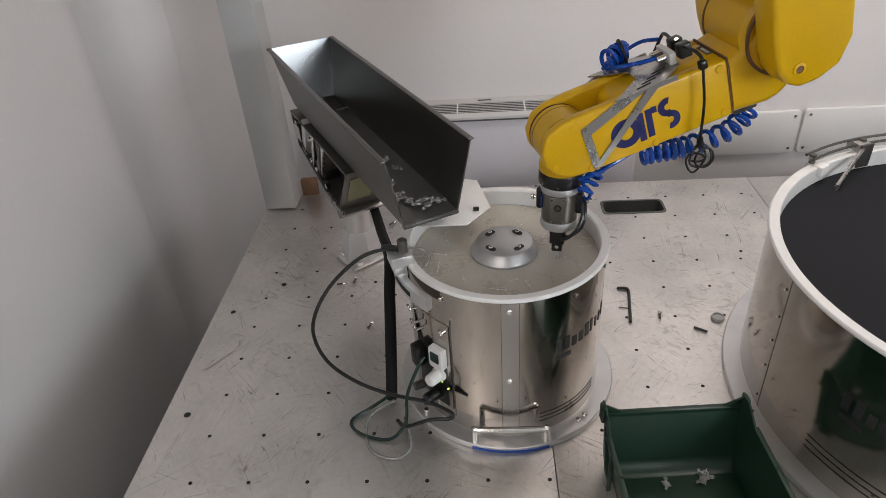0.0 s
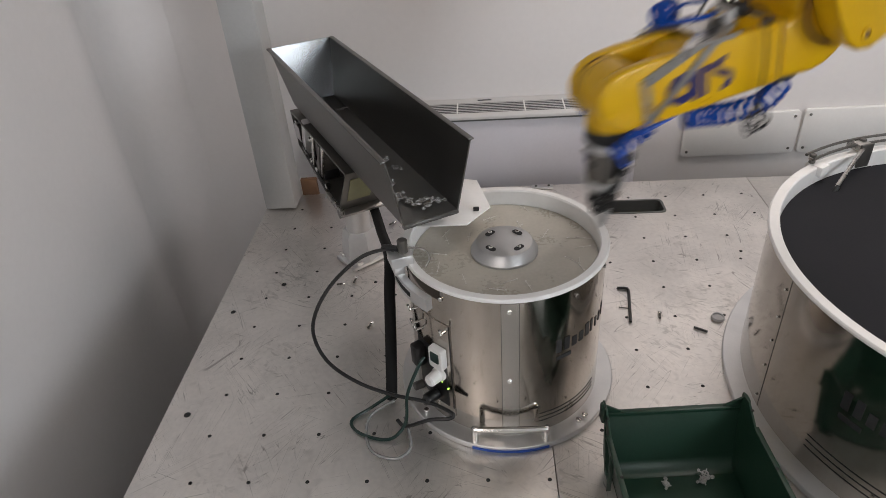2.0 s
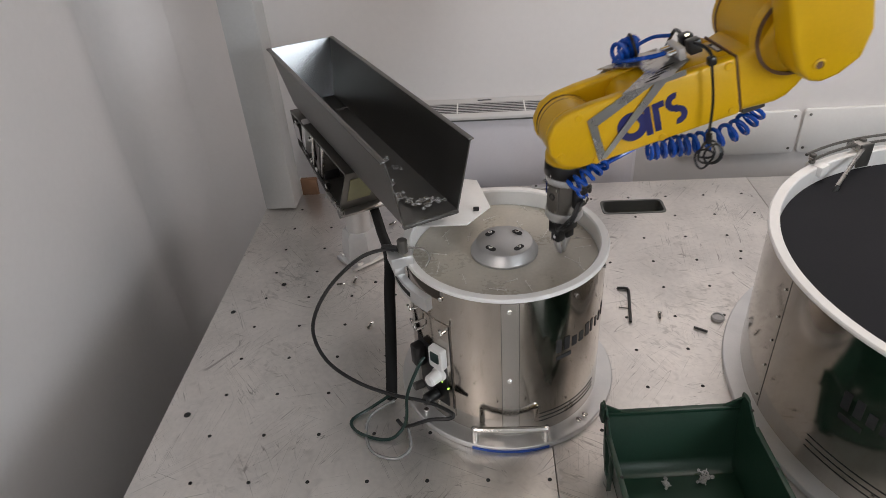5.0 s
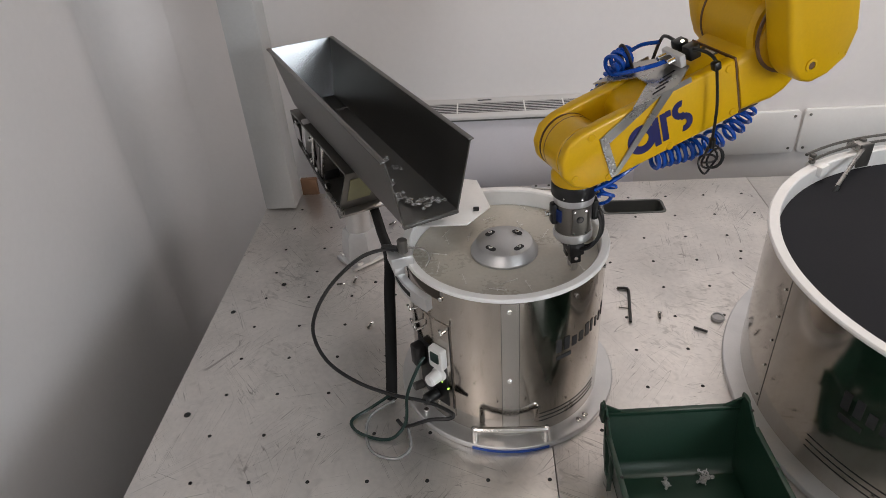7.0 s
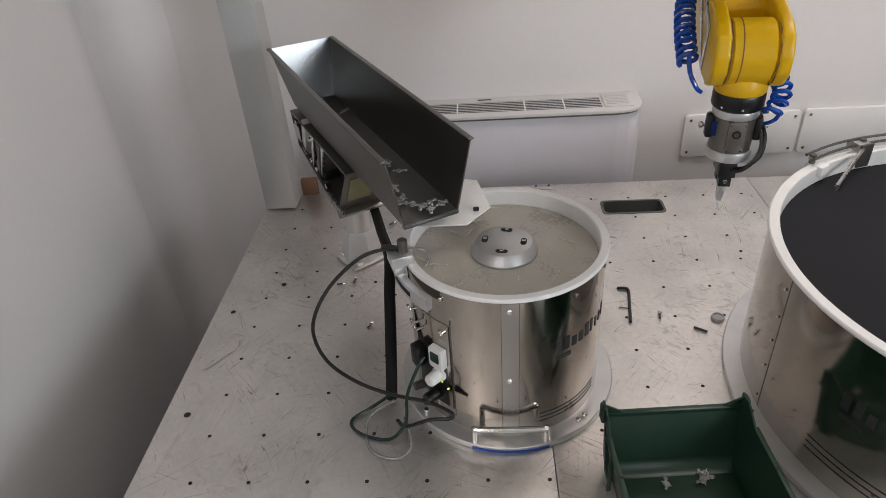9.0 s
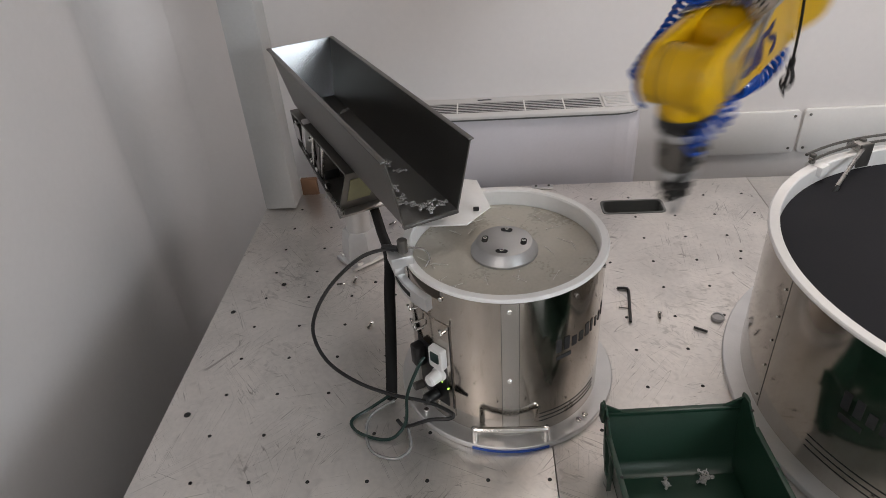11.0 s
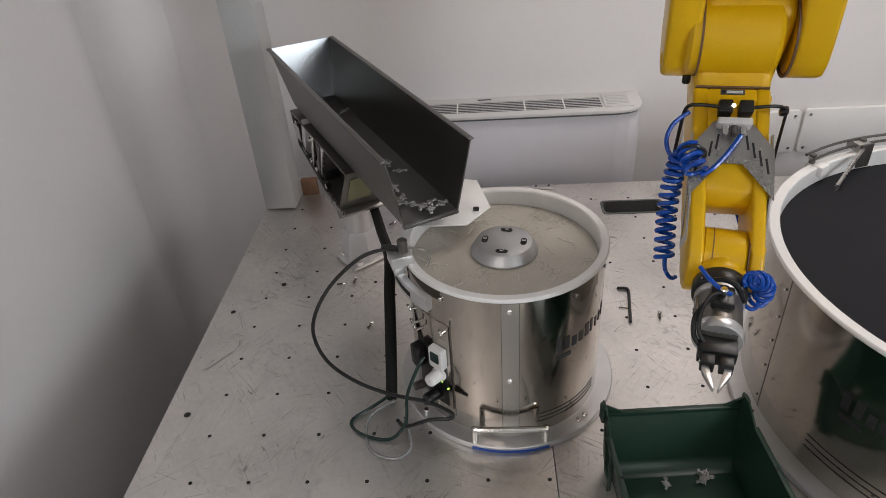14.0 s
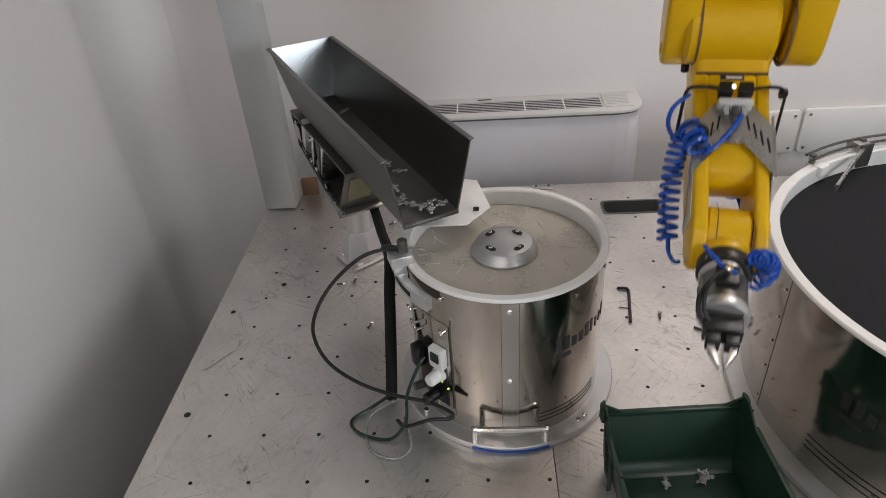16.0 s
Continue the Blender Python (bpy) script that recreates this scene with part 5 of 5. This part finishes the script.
def motions():
    # seconds, heading, reach, height, tool tilt, tool roll
    rows = [
        (0, 192.0, 0.250, 0.494, -89.8, 25),
        (0.1, 191.9, 0.250, 0.494, -89.9, 25),
        (0.2, 190.0, 0.245, 0.499, -89.7, 25),
        (0.3, 190.5, 0.210, 0.542, -89.1, 42),
        (0.4, 240.9, 0.139, 0.594, -97.9, 60),
        (0.5, 260.2, 0.141, 0.574, -75.1, 90),
        (0.6, 259.0, 0.169, 0.479, -19.0, 120),
        (0.7, 258.9, 0.192, 0.383, -9.0, 150),
        (0.8, 258.7, 0.210, 0.373, -7.9, 180),
        (0.9, 258.6, 0.221, 0.378, -7.6, 180),
        (1, 258.6, 0.221, 0.378, -7.6, 180),
        (1.1, 258.9, 0.224, 0.420, -11.4, 180),
        (1.2, 258.9, 0.162, 0.497, -23.3, 153),
        (1.3, 261.9, 0.124, 0.597, -87.0, 126),
        (1.4, 235.8, 0.133, 0.591, -95.6, 99),
        (1.5, 190.7, 0.212, 0.538, -87.3, 72),
        (1.6, 189.5, 0.241, 0.496, -90.1, 45),
        (1.7, 193.1, 0.246, 0.494, -89.1, 45),
        (1.8, 193.6, 0.247, 0.494, -89.1, 45),
        (1.9, 192.3, 0.242, 0.494, -88.4, 45),
        (2, 199.7, 0.191, 0.568, -89.8, 72),
        (2.1, 251.1, 0.139, 0.616, -95.7, 99),
        (2.2, 259.3, 0.145, 0.540, -47.7, 126),
        (2.3, 258.6, 0.191, 0.469, -16.2, 153),
        (2.4, 258.9, 0.196, 0.385, -9.2, 180),
        (2.5, 258.6, 0.213, 0.375, -8.1, 180),
        (2.6, 258.6, 0.221, 0.378, -7.6, 180),
        (2.7, 258.6, 0.221, 0.378, -7.6, 180),
        (2.8, 258.9, 0.219, 0.423, -11.6, 180),
        (2.9, 259.6, 0.160, 0.504, -31.8, 163),
        (3, 259.8, 0.108, 0.604, -87.3, 146),
        (3.1, 229.2, 0.103, 0.586, -94.8, 129),
        (3.2, 181.1, 0.163, 0.540, -89.5, 112),
        (3.3, 178.7, 0.189, 0.494, -89.2, 95),
        (3.4, 182.2, 0.200, 0.494, -90.7, 95),
        (3.5, 183.6, 0.203, 0.494, -90.7, 95),
        (3.6, 183.5, 0.198, 0.501, -90.3, 95),
        (3.7, 188.2, 0.172, 0.554, -90.4, 112),
        (3.8, 238.1, 0.133, 0.600, -96.7, 129),
        (3.9, 259.7, 0.159, 0.590, -75.7, 146),
        (4, 259.2, 0.194, 0.507, -20.9, 163),
        (4.1, 258.7, 0.216, 0.406, -9.4, 180),
        (4.2, 258.6, 0.221, 0.378, -7.6, 180),
        (4.45, 258.6, 0.221, 0.378, -7.6, 180),
        (4.55, 258.9, 0.224, 0.420, -11.4, 168),
        (4.65, 259.4, 0.167, 0.493, -21.3, 143),
        (4.75, 261.9, 0.124, 0.597, -87.0, 119),
        (4.85, 235.8, 0.133, 0.591, -95.6, 94),
        (4.95, 190.7, 0.212, 0.538, -87.3, 70),
        (5.05, 189.5, 0.241, 0.496, -90.1, 45),
        (5.15, 193.1, 0.246, 0.494, -89.1, 45),
        (5.25, 193.6, 0.247, 0.494, -89.1, 45),
        (5.35, 192.3, 0.242, 0.494, -88.4, 45),
        (5.45, 199.7, 0.191, 0.568, -89.8, 72),
        (5.55, 251.1, 0.139, 0.616, -95.7, 99),
        (5.65, 259.3, 0.145, 0.540, -47.7, 126),
        (5.75, 259.1, 0.186, 0.466, -16.1, 153),
        (5.85, 258.9, 0.196, 0.385, -9.2, 180),
        (5.95, 258.6, 0.213, 0.375, -8.1, 180),
        (6.05, 258.6, 0.221, 0.378, -7.6, 180),
        (6.2, 258.6, 0.221, 0.378, -7.6, 180),
        (6.3, 258.9, 0.223, 0.419, -11.5, 180),
        (6.4, 259.4, 0.173, 0.495, -20.6, 146),
        (6.5, 259.9, 0.126, 0.608, -91.2, 111),
        (6.6, 231.5, 0.139, 0.590, -96.5, 77),
        (6.7, 198.7, 0.216, 0.527, -89.8, 42),
        (6.8, 199.3, 0.233, 0.499, -90.1, 8),
        (6.9, 200.8, 0.245, 0.494, -90.9, 8),
        (7, 201.0, 0.247, 0.494, -91.4, 8),
        (7.1, 201.7, 0.230, 0.519, -89.6, 8),
        (7.2, 218.6, 0.170, 0.583, -94.1, 42),
        (7.3, 256.5, 0.138, 0.619, -92.5, 77),
        (7.4, 259.4, 0.160, 0.521, -34.0, 111),
        (7.5, 258.9, 0.200, 0.427, -10.7, 146),
        (7.6, 258.7, 0.211, 0.382, -8.3, 180),
        (7.7, 258.6, 0.221, 0.378, -7.6, 180),
        (7.8, 258.6, 0.221, 0.378, -7.6, 180),
        (7.9, 258.8, 0.214, 0.378, -9.2, 180),
        (8, 259.3, 0.183, 0.444, -14.1, 180),
        (8.1, 259.9, 0.120, 0.517, -38.7, 154),
        (8.2, 263.6, 0.082, 0.611, -89.0, 129),
        (8.3, 264.0, 0.078, 0.623, -91.4, 103),
        (8.4, 262.1, 0.094, 0.625, -91.1, 90),
        (8.6, 262.1, 0.094, 0.625, -91.1, 90),
        (8.8, 262.1, 0.094, 0.625, -91.1, 90),
        (9, 262.1, 0.094, 0.625, -91.1, 90),
        (9.2, 262.1, 0.094, 0.625, -91.1, 90),
        (9.25, 262.1, 0.094, 0.625, -91.1, 90),
        (9.4, 235.8, 0.133, 0.591, -95.6, 71),
        (9.5, 190.7, 0.212, 0.538, -87.3, 58),
        (9.6, 189.5, 0.241, 0.496, -90.1, 45),
        (9.7, 193.1, 0.246, 0.494, -89.1, 45),
        (9.85, 192.3, 0.242, 0.494, -88.4, 45),
        (9.95, 199.7, 0.191, 0.568, -89.8, 75),
        (10.05, 251.1, 0.139, 0.616, -95.7, 105),
        (10.15, 259.3, 0.145, 0.540, -47.7, 135),
        (10.25, 259.1, 0.186, 0.466, -16.1, 165),
        (10.35, 258.9, 0.196, 0.385, -9.2, 180),
        (10.45, 258.6, 0.213, 0.375, -8.1, 180),
        (10.55, 258.6, 0.221, 0.378, -7.6, 180),
        (10.7, 259.0, 0.215, 0.456, -12.9, 163),
        (10.8, 259.4, 0.158, 0.538, -40.9, 147),
        (10.9, 260.5, 0.119, 0.620, -92.5, 130),
        (11, 227.2, 0.130, 0.595, -95.7, 113),
        (11.1, 183.2, 0.205, 0.543, -89.9, 97),
        (11.2, 176.4, 0.227, 0.494, -89.8, 80),
        (11.3, 175.7, 0.228, 0.494, -90.0, 80),
        (11.4, 176.1, 0.228, 0.494, -90.2, 80),
        (11.5, 175.9, 0.230, 0.494, -89.8, 80),
        (11.6, 177.3, 0.211, 0.533, -88.7, 97),
        (11.7, 213.1, 0.139, 0.587, -92.6, 113),
        (11.8, 256.4, 0.127, 0.619, -91.5, 130),
        (11.9, 259.4, 0.167, 0.526, -36.8, 147),
        (12, 258.8, 0.205, 0.439, -10.7, 163),
        (12.1, 258.6, 0.211, 0.389, -8.0, 180),
        (12.2, 258.6, 0.221, 0.378, -7.6, 180),
        (12.3, 258.6, 0.221, 0.378, -7.6, 180),
        (12.4, 258.6, 0.214, 0.385, -7.8, 180),
        (12.5, 259.0, 0.215, 0.456, -12.9, 166),
        (12.6, 259.4, 0.158, 0.538, -40.9, 152),
        (12.7, 260.5, 0.119, 0.620, -92.5, 138),
        (12.8, 227.2, 0.130, 0.595, -95.7, 123),
        (12.9, 183.2, 0.205, 0.543, -89.9, 109),
        (13, 182.9, 0.230, 0.501, -89.3, 95),
        (13.1, 185.7, 0.244, 0.494, -91.8, 95),
        (13.2, 186.3, 0.248, 0.494, -92.6, 95),
        (13.3, 185.5, 0.236, 0.504, -90.2, 95),
        (13.4, 189.6, 0.194, 0.563, -91.8, 112),
        (13.5, 243.5, 0.135, 0.603, -98.6, 129),
        (13.6, 259.7, 0.147, 0.572, -73.5, 146),
        (13.7, 259.6, 0.173, 0.483, -24.0, 163),
        (13.8, 258.8, 0.205, 0.392, -9.4, 180),
        (13.9, 258.6, 0.221, 0.378, -7.6, 180),
        (14, 258.6, 0.221, 0.378, -7.6, 180),
        (14.1, 258.6, 0.221, 0.378, -7.6, 180),
        (14.2, 258.8, 0.210, 0.393, -9.2, 180),
        (14.3, 259.3, 0.181, 0.484, -22.2, 197),
        (14.4, 259.6, 0.140, 0.593, -81.1, 213),
        (14.5, 249.4, 0.121, 0.614, -91.9, 230),
        (14.6, 202.8, 0.147, 0.580, -92.8, 247),
        (14.7, 177.2, 0.197, 0.519, -89.8, 263),
        (14.8, 176.8, 0.205, 0.490, -90.2, 280),
        (14.9, 180.6, 0.207, 0.494, -90.6, 280),
        (15, 180.6, 0.207, 0.494, -90.7, 280),
        (15.1, 178.6, 0.200, 0.520, -89.2, 271),
        (15.2, 203.5, 0.146, 0.582, -93.6, 253),
        (15.3, 251.6, 0.117, 0.619, -95.8, 235),
        (15.4, 260.3, 0.147, 0.553, -74.6, 216),
        (15.5, 258.9, 0.179, 0.470, -17.4, 198),
        (15.6, 258.9, 0.212, 0.394, -10.0, 180),
        (15.7, 258.6, 0.221, 0.378, -7.6, 180),
        (15.8, 258.6, 0.221, 0.378, -7.6, 180),
        (15.9, 258.6, 0.221, 0.378, -7.6, 180),
        (16, 259.0, 0.212, 0.405, -7.8, 180),
    ]
    keyed = [(t, arm_poses(*v)) for t, *v in rows]
    for k, ob in enumerate((turret, UPPER, FORE, WRIST, GRIP)):
        walk(ob, [(t, m[k]) for t, m in keyed])
    walk(HANG, [(t, pose(-0.195, 0.066, 0.052, 0, m[5] + 15, 0)) for t, m in keyed])
    # the hose on the tool swings aside as the tool turns
    walk(WOUND, [(t, pose(0, 0, 0, -80 * max(0.0, min(1.0, (v[-1] - 100) / 60)), 0, 0)) for t, *v in rows])
    # the side coil is lifted when the tool winds it up
    lift = [(0.0, 0), (14.35, 0), (14.7, -21), (15.1, -21), (15.45, 0), (16.0, 0)]
    walk(SWING, [(t, pose(-0.128, -0.066, 0.052, 0, a, 0)) for t, a in lift])
    # the feeder disc turns while the arm waits, and again at the end
    turns = [(0.0, 0), (7.45, 0), (7.6, -18), (7.8, -85), (7.9, -118), (8.0, -142), (8.1, -145), (15.35, -145), (15.45, -148), (15.6, -168), (15.7, -178), (15.8, -180), (16.0, -180)]
    spin = [(t, pose(SC.x, SC.y, SDISC, 0, 0, a)) for t, a in turns]
    walk(disc_thing, spin)
    for ob, r, a, own in NEEDLES:
        local = Matrix.Rotation(radians(a), 4, "Z") @ pose(r, 0, 0.0009, 0, 0, own)
        walk(ob, [(t, m @ local) for t, m in spin])
    # the hopper shakes its pieces a little forward
    for ob, x, y, a, lean in PIECES:
        def at(dx, da):
            return HOPPER @ pose(x + dx, y, 0.0088, lean, lean * 0.6, a + da)
        walk(ob, [(0.0, at(0, 0)), (8.2, at(0, 0)), (8.5, at(0.007, 20)), (8.9, at(0.014, 35)), (16.0, at(0.014, 35))])


motions()
